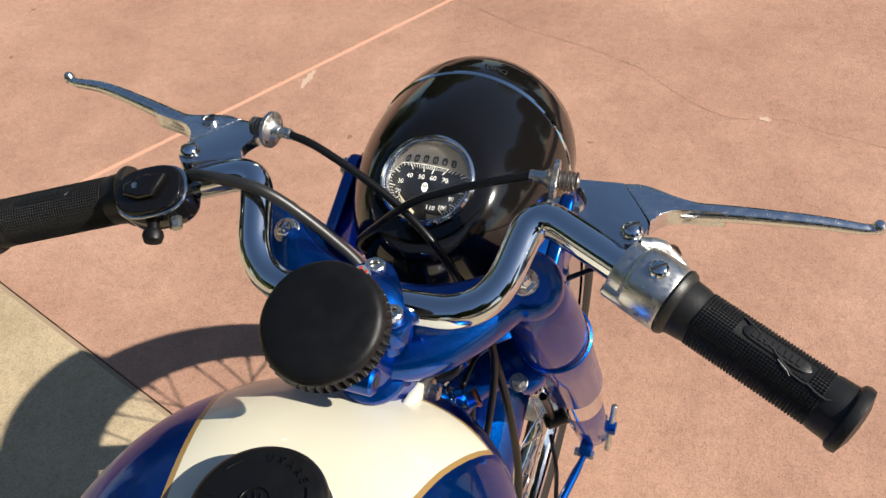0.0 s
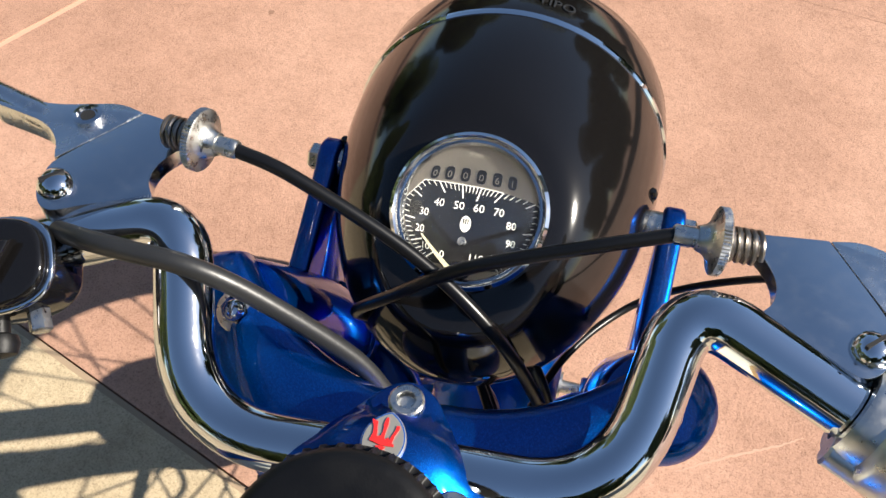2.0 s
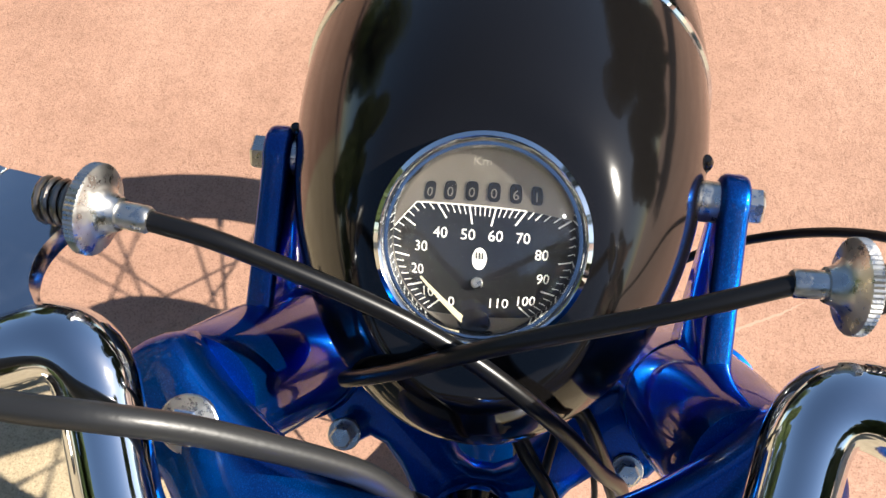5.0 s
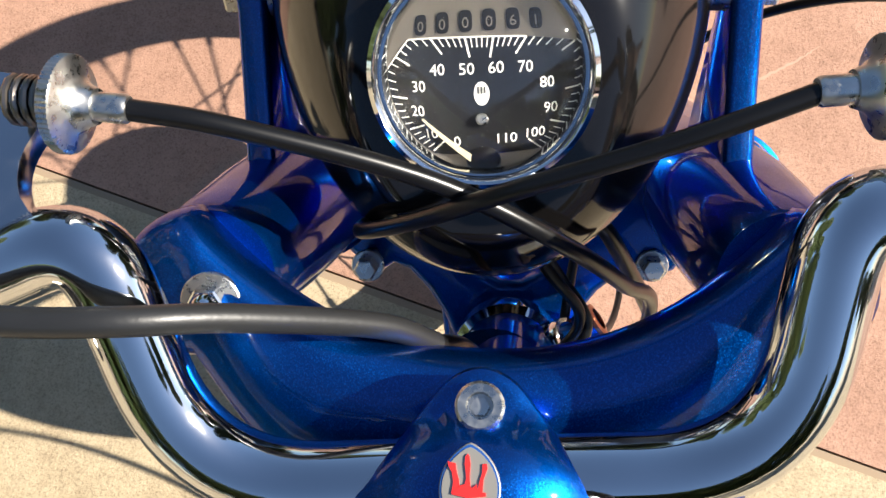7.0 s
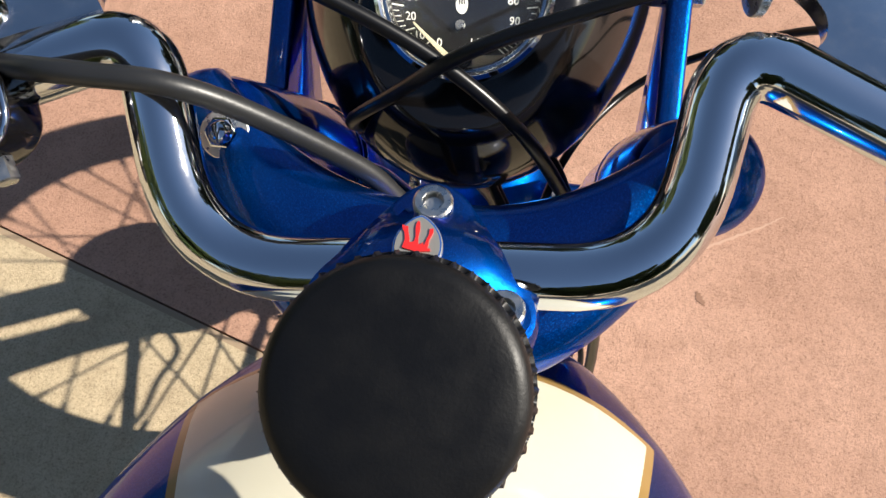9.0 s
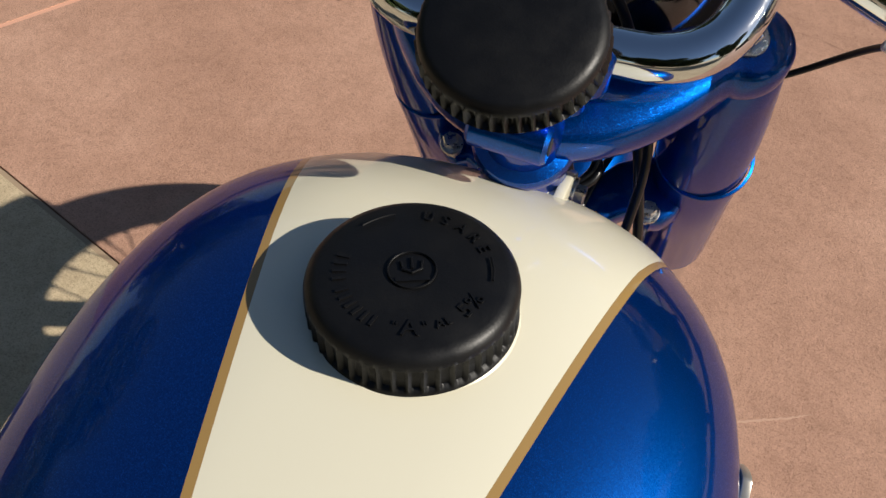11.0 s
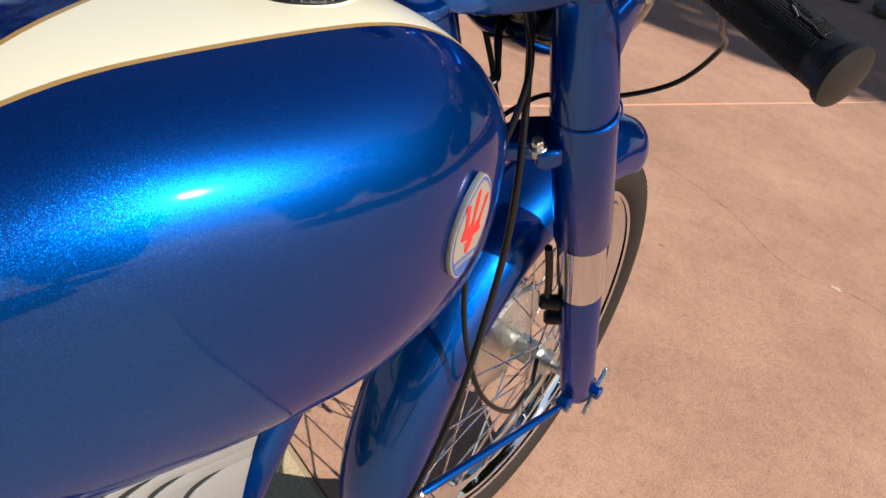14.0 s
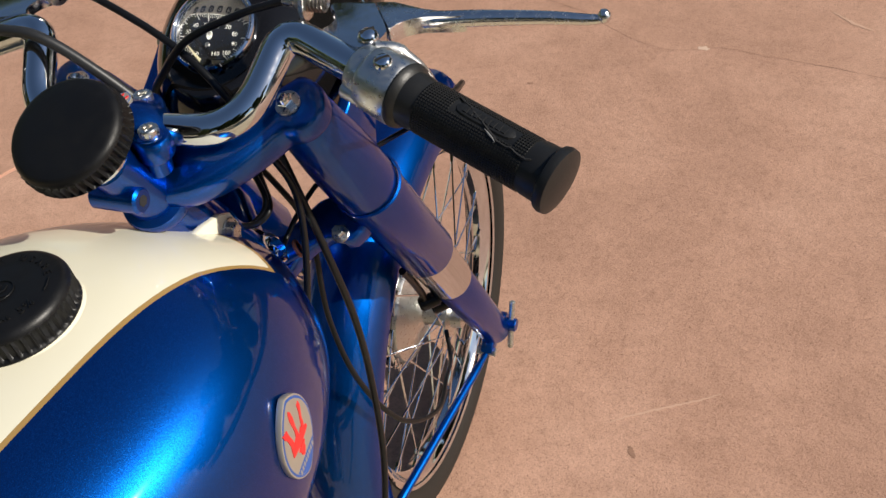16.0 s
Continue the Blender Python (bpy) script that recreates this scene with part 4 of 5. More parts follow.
# ---- fuel tank ----
ZT = [(-0.475, 0.820), (-0.46, 0.855), (-0.43, 0.865), (-0.40, 0.884), (-0.35, 0.909), (-0.30, 0.926), (-0.25, 0.934), (-0.15, 0.943), (-0.10, 0.943), (-0.053, 0.934), (-0.008, 0.911), (0.019, 0.887), (0.038, 0.864), (0.053, 0.836)]
ZB = [(-0.475, 0.780), (-0.46, 0.735), (-0.43, 0.705), (-0.4, 0.683), (-0.3, 0.679), (-0.15, 0.681), (-0.025, 0.694), (0.02, 0.718), (0.053, 0.785)]
WW = [(-0.475, 0.008), (-0.46, 0.030), (-0.43, 0.053), (-0.40, 0.071), (-0.35, 0.094), (-0.31, 0.110), (-0.28, 0.1195), (-0.24, 0.131), (-0.20, 0.139), (-0.15, 0.1445), (-0.10, 0.141), (-0.054, 0.129), (-0.008, 0.106), (0.020, 0.083), (0.038, 0.060), (0.053, 0.03)]


def tank_ring(y):
    zt, zb, w = interp(y, ZT), interp(y, ZB), interp(y, WW)
    zc = zb + 0.6 * (zt - zb)
    ring = []
    for k in range(64):
        a = 2 * math.pi * k / 64
        cx, cz = math.cos(a), math.sin(a)
        p = 2.9 if cz >= 0 else 2.8
        x = w * abs(cx) ** (2 / p) * (1 if cx >= 0 else -1)
        z = zc + ((zt - zc) if cz >= 0 else (zc - zb)) * abs(cz) ** (2 / p) * (1 if cz >= 0 else -1)
        shear = 0.30 * max(0.0, min(1.0, (y + 0.12) / 0.16))
        ring.append(Vector((x - 0.012 * max(0.0, -0.14 - y), y + shear * (0.875 - z), z)))
    return ring


tb = bmesh.new()
ys = [0.053, 0.050, 0.045, 0.038, 0.030, 0.020, 0.01] + [0.01 - 0.0125 * k for k in range(1, 36)] + [-0.438, -0.447, -0.455, -0.462, -0.468, -0.473, -0.475]
trings = [[tb.verts.new(p) for p in tank_ring(y)] for y in ys]
for ra, rb in zip(trings, trings[1:]):
    for k in range(64):
        tb.faces.new((ra[k], ra[(k + 1) % 64], rb[(k + 1) % 64], rb[k]))
tb.faces.new(trings[0][::-1])
tb.faces.new(trings[-1])
bmesh.ops.recalc_face_normals(tb, faces=tb.faces)
# cream panel and gold line are painted on the tank
sep = M_TANK.node_tree.nodes.new("ShaderNodeSeparateXYZ")
wire(M_TANK, coords(M_TANK), sep.inputs[0])
skew = maths(M_TANK, "ADD", maths(M_TANK, "MULTIPLY", sep.outputs["Y"], -0.0355), -0.003)
ax = maths(M_TANK, "ABSOLUTE", maths(M_TANK, "SUBTRACT", sep.outputs["X"], skew))
line = maths(M_TANK, "ADD", maths(M_TANK, "MULTIPLY", sep.outputs["Y"], 0.2295), 0.0899)
flare = maths(M_TANK, "MULTIPLY", maths(M_TANK, "MAXIMUM", maths(M_TANK, "ADD", sep.outputs["Y"], 0.06), 0.0), 0.05)
dist = maths(M_TANK, "SUBTRACT", ax, maths(M_TANK, "ADD", line, flare))
dist = maths(M_TANK, "MAXIMUM", dist, maths(M_TANK, "MINIMUM", maths(M_TANK, "SUBTRACT", 0.883, sep.outputs["Z"]), maths(M_TANK, "MULTIPLY", maths(M_TANK, "ADD", sep.outputs["Y"], 0.06), 4.0)))
is_cream = maths(M_TANK, "LESS_THAN", dist, 0.0)
is_gold = maths(M_TANK, "MULTIPLY", maths(M_TANK, "LESS_THAN", dist, 0.0037), maths(M_TANK, "SUBTRACT", 1.0, is_cream))
solid = maths(M_TANK, "ADD", is_cream, is_gold)
tbs = bsdf(M_TANK)
old = tbs.inputs["Base Color"].links[0].from_socket
nrm_old = tbs.inputs["Normal"].links[0].from_socket
colr = mixc(M_TANK, is_cream, old, (0.72, 0.68, 0.53))
wire(M_TANK, mixc(M_TANK, is_gold, colr, (0.33, 0.205, 0.065)), tbs.inputs["Base Color"])
wire(M_TANK, maths(M_TANK, "MULTIPLY", maths(M_TANK, "SUBTRACT", 1.0, solid), 0.95), tbs.inputs["Metallic"])
geo_t = M_TANK.node_tree.nodes.new("ShaderNodeNewGeometry")
wire(M_TANK, mixc(M_TANK, solid, nrm_old, geo_t.outputs["Normal"]), tbs.inputs["Normal"])
tank = part("fuel_tank", tb, M_TANK, bike, "metallic blue fuel tank with a cream top panel and gold pinstripes", angle=60)

# filler cap
M_CREAM = mat("cream_paint", (0.72, 0.68, 0.53), 0.35, 0, 1.0)
CN = Vector((-0.065, -0.03, 0.995)).normalized()
C0 = Vector((0.0004, -0.1297, 0.9629))
prof = [(0, 0.0), (0.02, -0.0003), (0.0342, -0.001), (0.0372, -0.0024), (0.0389, -0.0050), (0.0393, -0.0066), (0.0374, -0.0082), (0.0374, -0.0178), (0.0393, -0.0188), (0.0397, -0.0202), (0.039, -0.0212), (0, -0.0212)]
CR = 46
cap = part("filler_cap", lathe([(r * 0.982, h) for r, h in prof], C0, CN, CR * 8, wave=lambda an, i: 1.0 + (0.052 * max(0.0, math.cos(an * CR)) ** 1.5 if 6 <= i <= 7 else 0.0)), M_PLASTIC, bike, "black ribbed filler cap with raised lettering", angle=50)
part("neck_ring", lathe([(0.0375, -0.032), (0.0398, -0.0262), (0.0398, -0.0230), (0.036, -0.0200)], C0, CN, 64), M_CREAM, cap, "cream filler neck")

# ---- front wheel ----
M_BAND = mat("groove_shade", (0.03, 0.03, 0.03), 0.4, 0.5)


def wheel(name, hub):
    w = new(name)
    w.parent = bike
    tprof = []
    rt = 0.031
    rc = R_TYRE - 0.031
    for k in range(28):
        a = radians(-142 + 284 * k / 27)
        tprof.append((rc + 0.031 * math.cos(a), rt * math.sin(a)))
    tyre = part("tyre", lathe(tprof, hub, X, 120), M_TYRE, w, "black ribbed tyre")
    bm = bmesh.new()
    for off in (-0.013, -0.0045, 0.0045, 0.013):
        lathe([(R_TYRE - 0.004 - abs(off) * 0.15, off - 0.003), (R_TYRE + 0.0006 - abs(off) * 0.22, off - 0.002), (R_TYRE + 0.0006 - abs(off) * 0.22, off + 0.002), (R_TYRE - 0.004 - abs(off) * 0.15, off + 0.003)], hub, X, 120, bm)
    part("tread", bm, M_TYRE, w)
    rp = [(R_RIM, -0.021), (R_RIM + 0.004, -0.023), (R_RIM + 0.004, -0.020), (R_RIM - 0.006, -0.017), (R_RIM - 0.012, -0.008), (R_RIM - 0.018, -0.005), (R_RIM - 0.018, 0.005), (R_RIM - 0.012, 0.008), (R_RIM - 0.006, 0.017), (R_RIM + 0.004, 0.020), (R_RIM + 0.004, 0.023), (R_RIM, 0.021)]
    bm = bmesh.new()
    for side in (-1, 1):
        for k in range(110):
            an = 2 * math.pi * k / 110
            rad = Vector((0, math.cos(an), math.sin(an)))
            tan = Vector((0, -math.sin(an), math.cos(an)))
            c = hub + rad * (R_TYRE - 0.0085) + X * side * 0.0195
            prism([(-0.0045, -0.004), (0.0045, -0.004), (0.0045, 0.004), (-0.0045, 0.004)], c, (X * side * 0.8 - rad * 0.6), tan, -0.002, 0.0026, 0, bm)
    part("shoulder_tread", bm, M_TYRE, w, kind="stuff")
    part("rim", lathe(rp[:], hub, X, 120), M_CHROME, w, "chrome steel rim")
    part("hub", lathe([(0, -0.058), (0.072, -0.058), (0.077, -0.054), (0.077, -0.026), (0.074, -0.020), (0.066, -0.017), (0.030, -0.010), (0.020, -0.003), (0.018, 0.006), (0.018, 0.028), (0.032, 0.030), (0.032, 0.034), (0.018, 0.036), (0.016, 0.05), (0, 0.05)], hub, X, 56), M_SATIN, w, "polished alloy hub drum")
    # darkened drum surface stands in for the shade in the fin grooves
    part("drum_band", lathe([(0.070, -0.056), (0.0778, -0.055), (0.0778, -0.0255), (0.070, -0.0245)], hub, X, 56), M_BAND, w, "dark band that paints shade between the fins")
    for k in range(5):
        part("cooling_fin", lathe([(0.075, -0.0018), (0.0865, -0.0013), (0.0865, 0.0013), (0.075, 0.0018)], hub + X * (-0.054 + 0.0066 * k), X, 56), M_CHROME, w)
    part("axle", rod(hub - X * 0.105, hub + X * 0.11, 0.0075, 20), M_STEEL, w)
    for k in range(36):
        a = 2 * math.pi * k / 36
        side = 1 if k % 2 else -1
        lean = 1 if (k // 2) % 2 else -1
        hx, hr = (0.031, 0.031) if side > 0 else (-0.024, 0.076)
        a2 = a + lean * (1.05 if side > 0 else 0.75)
        p0 = Vector((hx, hr * math.cos(a2), hr * math.sin(a2)))
        p1 = Vector((side * 0.004, (R_RIM - 0.016) * math.cos(a), (R_RIM - 0.016) * math.sin(a)))
        bm = sweep([hub + p0, hub + p1], 0.0014, 8)
        d = (p1 - p0).normalized()
        sweep([hub + p1 - d * 0.014, hub + p1 + d * 0.002], 0.0028, 8, bm)
        part("spoke", bm, M_CHROME, w)
    return w


wheel("front_wheel", AXLE)
part("axle_clamp", rod(AXLE + X * 0.070, AXLE + X * 0.110, 0.0155, 24, 0.002), M_BLUE, bike)
tb_ = part("axle_nut", rod(AXLE + X * 0.108, AXLE + X * 0.124, 0.009, 20, 0.001), M_BLUE, bike, "axle nut with a steel tommy bar")
part("tommy_bar", rod(AXLE + X * 0.117 + Vector((0, 0.012, 0.032)), AXLE + X * 0.117 - Vector((0, 0.012, 0.032)), 0.0042, 16, 0.001), M_STEEL, tb_, "steel tommy bar")

# front mudguard with stays
R_G = R_TYRE + 0.039
gb = bmesh.new()
A0, A1, NS, NC = 70, 222, 60, 18
prev = None
for i in range(NS + 1):
    a = radians(A0 + (A1 - A0) * i / NS)
    end = min(1.0, (i + 2.2) / 4.0, (NS - i + 1.2) / 3.0) ** 0.5
    ring = []
    for j in range(NC + 1):
        t = radians(-105 + 210 * j / NC) * (0.62 + 0.38 * end)
        x = 0.0485 * math.sin(t) * (0.55 + 0.45 * end)
        r = R_G - 0.046 + 0.046 * math.cos(t)
        ring.append(gb.verts.new(AXLE + Vector((x, r * math.cos(a), r * math.sin(a)))))
    if prev:
        for j in range(NC):
            gb.faces.new((prev[j], prev[j + 1], ring[j + 1], ring[j]))
    prev = ring
bmesh.ops.recalc_face_normals(gb, faces=gb.faces)
bmesh.ops.solidify(gb, geom=gb.faces, thickness=0.0015)
guard = part("front_mudguard", gb, M_BLUE, bike, "deep blue front mudguard")
for sx in (-1, 1):
    pa = AXLE + Vector((sx * 0.0925, -0.036, -0.0205))
    an = radians(186)
    pb = AXLE + Vector((sx * 0.052, (R_G - 0.047) * math.cos(an), (R_G - 0.047) * math.sin(an)))
    n = 16
    part("stay", sweep([pa.lerp(pb, k / n) for k in range(n + 1)], [0.0035, 0.0042, 0.0055] + [0.0055] * (n - 3) + [0.0040], 14), M_BLUE, guard, "blue tubular stay")
    part("stay_bolt", rod(pa - X * sx * 0.014, pa + X * sx * 0.012, 0.0062, 6, 0.0006), M_STEEL, guard)
    part("stay_rivet", lathe([(0, 0.003), (0.003, 0.0024), (0.0048, 0.0), (0.0048, -0.003)], pb + X * sx * 0.003, X * sx, 16), M_STEEL, guard)
    part("stay_lug", prism(eased([(-0.030, -0.004), (-0.012, 0.010), (0.004, 0.012), (0.008, -0.004), (-0.004, -0.016), (-0.024, -0.013)], 1), pa + Vector((0, 0.022, 0.010)), (0, 1, 0), (0, 0, 1), -0.0085, 0.0085, 0.003, segs=2), M_BLUE, bike, "blue fork end lug")

# ---- engine top ----
M_CAST = mat("cast_alloy", (0.33, 0.335, 0.345), 0.5, 0.6)
wire(M_CAST, bump(M_CAST, noise_of(M_CAST, 420.0, 4.0), 0.5, 0.0011), bsdf(M_CAST).inputs["Normal"])
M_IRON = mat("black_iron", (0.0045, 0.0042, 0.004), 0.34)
E2, E3 = Vector((0, 0.866, -0.5)), Vector((0, 0.5, 0.866))     # the cylinder leans forward
EC = Vector((0, -0.262, 0.6175))


def eg(x, a, b):
    return EC + X * x + E2 * a + E3 * b


def squarish(w, l, p=0.62, n=56, c=0.0):
    return [(w * abs(math.cos(t)) ** p * (1 if math.cos(t) >= 0 else -1), c + l * abs(math.sin(t)) ** p * (1 if math.sin(t) >= 0 else -1)) for t in (2 * math.pi * k / n for k in range(n))]


eng = part("engine", prism(squarish(0.052, 0.066), EC, X, E2, -0.17, 0.0, 0.004), M_IRON, bike, "finned two-stroke engine with silver head and black cylinder")
for k in range(16):
    part("cylinder_fin", prism(squarish(0.070, 0.082 - 0.0006 * k), eg(0, 0, -0.007 - k * 0.0088), X, E2, -0.0014, 0.0014, 0.0006), M_IRON, eng)
hd = part("cylinder_head", prism(squarish(0.014, 0.066), EC, X, E2, -0.002, 0.040, 0.006, segs=3), M_CAST, eng, "sand-cast silver cylinder head")
part("head_gasket_rim", prism(squarish(0.071, 0.083), EC, X, E2, -0.001, 0.006, 0.002), M_CAST, eng)
# fan of curved fins on the head, parted by slits with black shade inlays
SLITS = [0.0232, -0.0150, -0.0436, -0.0655, -0.0850]
OUTER = [(0.074, 0.003), (0.0755, 0.009), (0.0801, 0.0141), (0.0812, 0.0235), (0.0737, 0.0389), (0.0678, 0.0522), (0.062, 0.066), (0.056, 0.084)]
SEAMS = [[(0.0540, 0.0545), (0.0655, 0.0575)], [(0.012, 0.0545), (0.0608, 0.0690)], [(-0.010, 0.0575), (0.0580, 0.0780)], [(-0.02, 0.0640), (0.050, 0.084)], [(-0.050, 0.0600), (-0.012, 0.084)]]
COURSE = [(0, 0.002), (-0.0062, 0.0155), (-0.0092, 0.0268), (-0.0083, 0.0338), (-0.0045, 0.0388), (0.003, 0.0442), (0.016, 0.0503)]
SW = 0.0035
GAPE = [1, 1, 1, 1, 0.9, 0.65, 0.1, -0.5, -0.5]


def slit(i, inset):
    """One side of the i-th slit, from the gasket up and forward, closing towards its end."""
    mid = smooth_path([(SLITS[i] + a, b, 0) for a, b in COURSE] + [(a, b, 0) for a, b in SEAMS[i]], 4)
    out = []
    for k, p in enumerate(mid):
        q = mid[min(k + 1, len(mid) - 1)] - mid[max(k - 1, 0)]
        n = Vector((q.y, -q.x, 0)).normalized()
        g = interp(k / 4, list(enumerate(GAPE)))
        out.append((p.x + n.x * inset * g, p.y + n.y * inset * g))
    return out


def fin(outline, half=0.066):
    return part("head_fin", prism(outline, EC, E2, E3, -half, half, 0.0010, segs=2), M_CAST, hd)


fin(OUTER[:5] + slit(0, SW)[::-1])
fin(slit(0, -SW) + OUTER[6:7] + slit(1, SW)[::-1], 0.06585)
for i in (1, 2, 3):
    fin(slit(i, -SW) + slit(i + 1, SW)[::-1], 0.066 - 0.00015 * ((i + 1) % 2))
# near-black inlays just under the surface paint in the slits' depth shade
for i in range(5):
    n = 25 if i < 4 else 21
    part("slit_shade", prism(slit(i, 0.0042)[:n] + slit(i, -0.0042)[:n][::-1], EC, E2, E3, -0.0648, 0.0648), M_DARK, hd)
fin(slit(4, -SW) + [(-0.05, 0.080), (-0.095, 0.060), (-0.108, 0.030), (-0.104, 0.003)])
# core behind the fins, coloured black as shade inside the slits
part("slit_backing", prism([(0.066, 0.004), (0.062, 0.05), (0.048, 0.080), (-0.02, 0.080), (-0.08, 0.056), (-0.09, 0.004)], EC, E2, E3, -0.058, 0.058, 0.002), M_IRON, hd)

# exhaust bend, fuel tap and hose
part("exhaust_pipe", sweep(round_path([eg(0.03, 0.060, -0.036), eg(0.055, 0.150, -0.030), (0.075, -0.105, 0.47), (0.085, -0.18, 0.30), (0.09, -0.40, 0.22)], [0.05, 0.08, 0.08], 10), 0.0250, 28), M_CHROME, eng, "chrome exhaust bend")
part("exhaust_nut", lathe([(0.0250, 0), (0.0275, 0.001), (0.0280, 0.004), (0.0270, 0.007), (0.0250, 0.008)], eg(0.037, 0.080, -0.035), E2, 32), M_CHROME, eng)
M_HOSE = mat("amber_fuel_hose", (0.42, 0.33, 0.16), 0.28, 0, 0, 0.5, 0.25)
M_BRASS = mat("brass", (0.55, 0.40, 0.20), 0.35, 1.0)
M_TAP = mat("dark_zinc", (0.12, 0.115, 0.11), 0.45, 0.8)
tap = part("fuel_tap", prism(eased([(-0.005, -0.014), (0.005, -0.014), (0.005, 0.006), (-0.005, 0.006)], 1), (0.074, -0.3640, 0.706), (0, 1, 0), (0, 0, 1), -0.005, 0.005, 0.0015), M_TAP, bike, "small fuel tap with an amber hose")
part("tap_nut", rod((0.079, -0.3590, 0.7065), (0.088, -0.3510, 0.7040), 0.0062, 6, 0.001), M_SATIN, tap, "hexagon zinc nut")
part("tap_collar", rod((0.087, -0.3520, 0.7040), (0.0915, -0.3480, 0.7010), 0.0044, 20, 0.001), M_STEEL, tap)
part("tap_lever", rod((0.0910, -0.3500, 0.6960), (0.0900, -0.3200, 0.6885), 0.0024, 14, 0.0008), M_BRASS, tap, "brass tap lever")
part("hose", sweep(smooth_path([(0.080, -0.3610, 0.6990), (0.084, -0.3590, 0.6900), (0.085, -0.3555, 0.6815), (0.085, -0.3485, 0.6730), (0.085, -0.3358, 0.6636), (0.085, -0.3214, 0.6538), (0.085, -0.3125, 0.6415), (0.084, -0.3110, 0.6300), (0.078, -0.3200, 0.6130), (0.07, -0.334, 0.60)], 8), 0.0037, 16), M_HOSE, tap, "amber plastic hose")
carb = part("carburettor", rod((0.02, -0.38, 0.60), (0.02, -0.38, 0.67), 0.018, 32, 0.003), M_CAST, eng, "cast alloy carburettor")
part("carburettor_top", lathe([(0.018, 0), (0.020, 0.002), (0.020, 0.010), (0.014, 0.013), (0, 0.014)], (0.02, -0.38, 0.665), (0, 0, 1), 40, wave=lambda an, i: 1 + 0.02 * (round(an * 40 / 6.2832) % 2)), M_CAST, eng)
part("crankcase", prism(squarish(0.085, 0.12), (0, -0.33, 0.42), X, (0, 1, 0), -0.16, 0.03, 0.03, segs=4), M_CAST, eng, "cast alloy crankcase")

# seat, rear frame and rear wheel, which stay behind the camera
M_SEAT = mat("black_seat_vinyl", (0.012, 0.012, 0.013), 0.5)
wire(M_SEAT, bump(M_SEAT, noise_of(M_SEAT, 300.0, 3.0), 0.3, 0.0004), bsdf(M_SEAT).inputs["Normal"])
seat = part("seat", prism([(-0.52, 0.80), (-0.50, 0.835), (-0.62, 0.845), (-0.85, 0.86), (-1.02, 0.885), (-1.05, 0.865), (-1.03, 0.80), (-0.80, 0.765), (-0.56, 0.765)], (0, 0, 0), (0, 1, 0), (0, 0, 1), -0.12, 0.12, 0.022, segs=4), M_SEAT, bike, "long black seat pad")
REAR = Vector((0.0, -0.80, 0.3945))
wheel("rear_wheel", REAR)
rg = bmesh.new()
prev = None
for i in range(41):
    a = radians(20 + 150 * i / 40)
    ring = []
    for j in range(13):
        t = radians(-95 + 190 * j / 12)
        r = R_TYRE + 0.030 - 0.046 + 0.046 * math.cos(t)
        ring.append(rg.verts.new(REAR + Vector((0.058 * math.sin(t), r * math.cos(a), r * math.sin(a)))))
    if prev:
        for j in range(12):
            rg.faces.new((prev[j], prev[j + 1], ring[j + 1], ring[j]))
    prev = ring
bmesh.ops.recalc_face_normals(rg, faces=rg.faces)
bmesh.ops.solidify(rg, geom=rg.faces, thickness=0.0015)
part("rear_mudguard", rg, M_BLUE, bike, "deep blue rear mudguard")
for sx in (-1, 1):
    part("swing_arm", sweep([(sx * 0.075, -0.42, 0.36), (sx * 0.085, -0.80, 0.399)], 0.017, 16), M_BLUE, bike)
    part("frame_rail", sweep(smooth_path([(sx * 0.03, -0.40, 0.80), (sx * 0.09, -0.60, 0.755), (sx * 0.10, -0.95, 0.76)], 6), 0.013, 14), M_BLUE, bike)
    shock = part("rear_shock", rod((sx * 0.108, -0.78, 0.45), (sx * 0.108, -0.70, 0.74), 0.024, 24, 0.004), M_BLUE, bike)
    part("shock_rod", rod((sx * 0.108, -0.795, 0.395), (sx * 0.108, -0.775, 0.46), 0.010, 16), M_CHROME, shock)
    part("side_panel", prism([(-0.42, 0.40), (-0.44, 0.68), (-0.60, 0.72), (-0.66, 0.60), (-0.58, 0.40)], (sx * 0.088, 0, 0), (0, 1, 0), (0, 0, 1), -0.012, 0.012, 0.008, segs=3), M_BLUE, bike, "blue side panel")

# ---- badges ----
M_SILVER = mat("badge_silver", (0.46, 0.43, 0.37), 0.35, 0.65)
M_RED = mat("badge_red", (0.62, 0.02, 0.02), 0.45)
M_ENAMEL = mat("badge_blue", (0.012, 0.075, 0.30), 0.35)


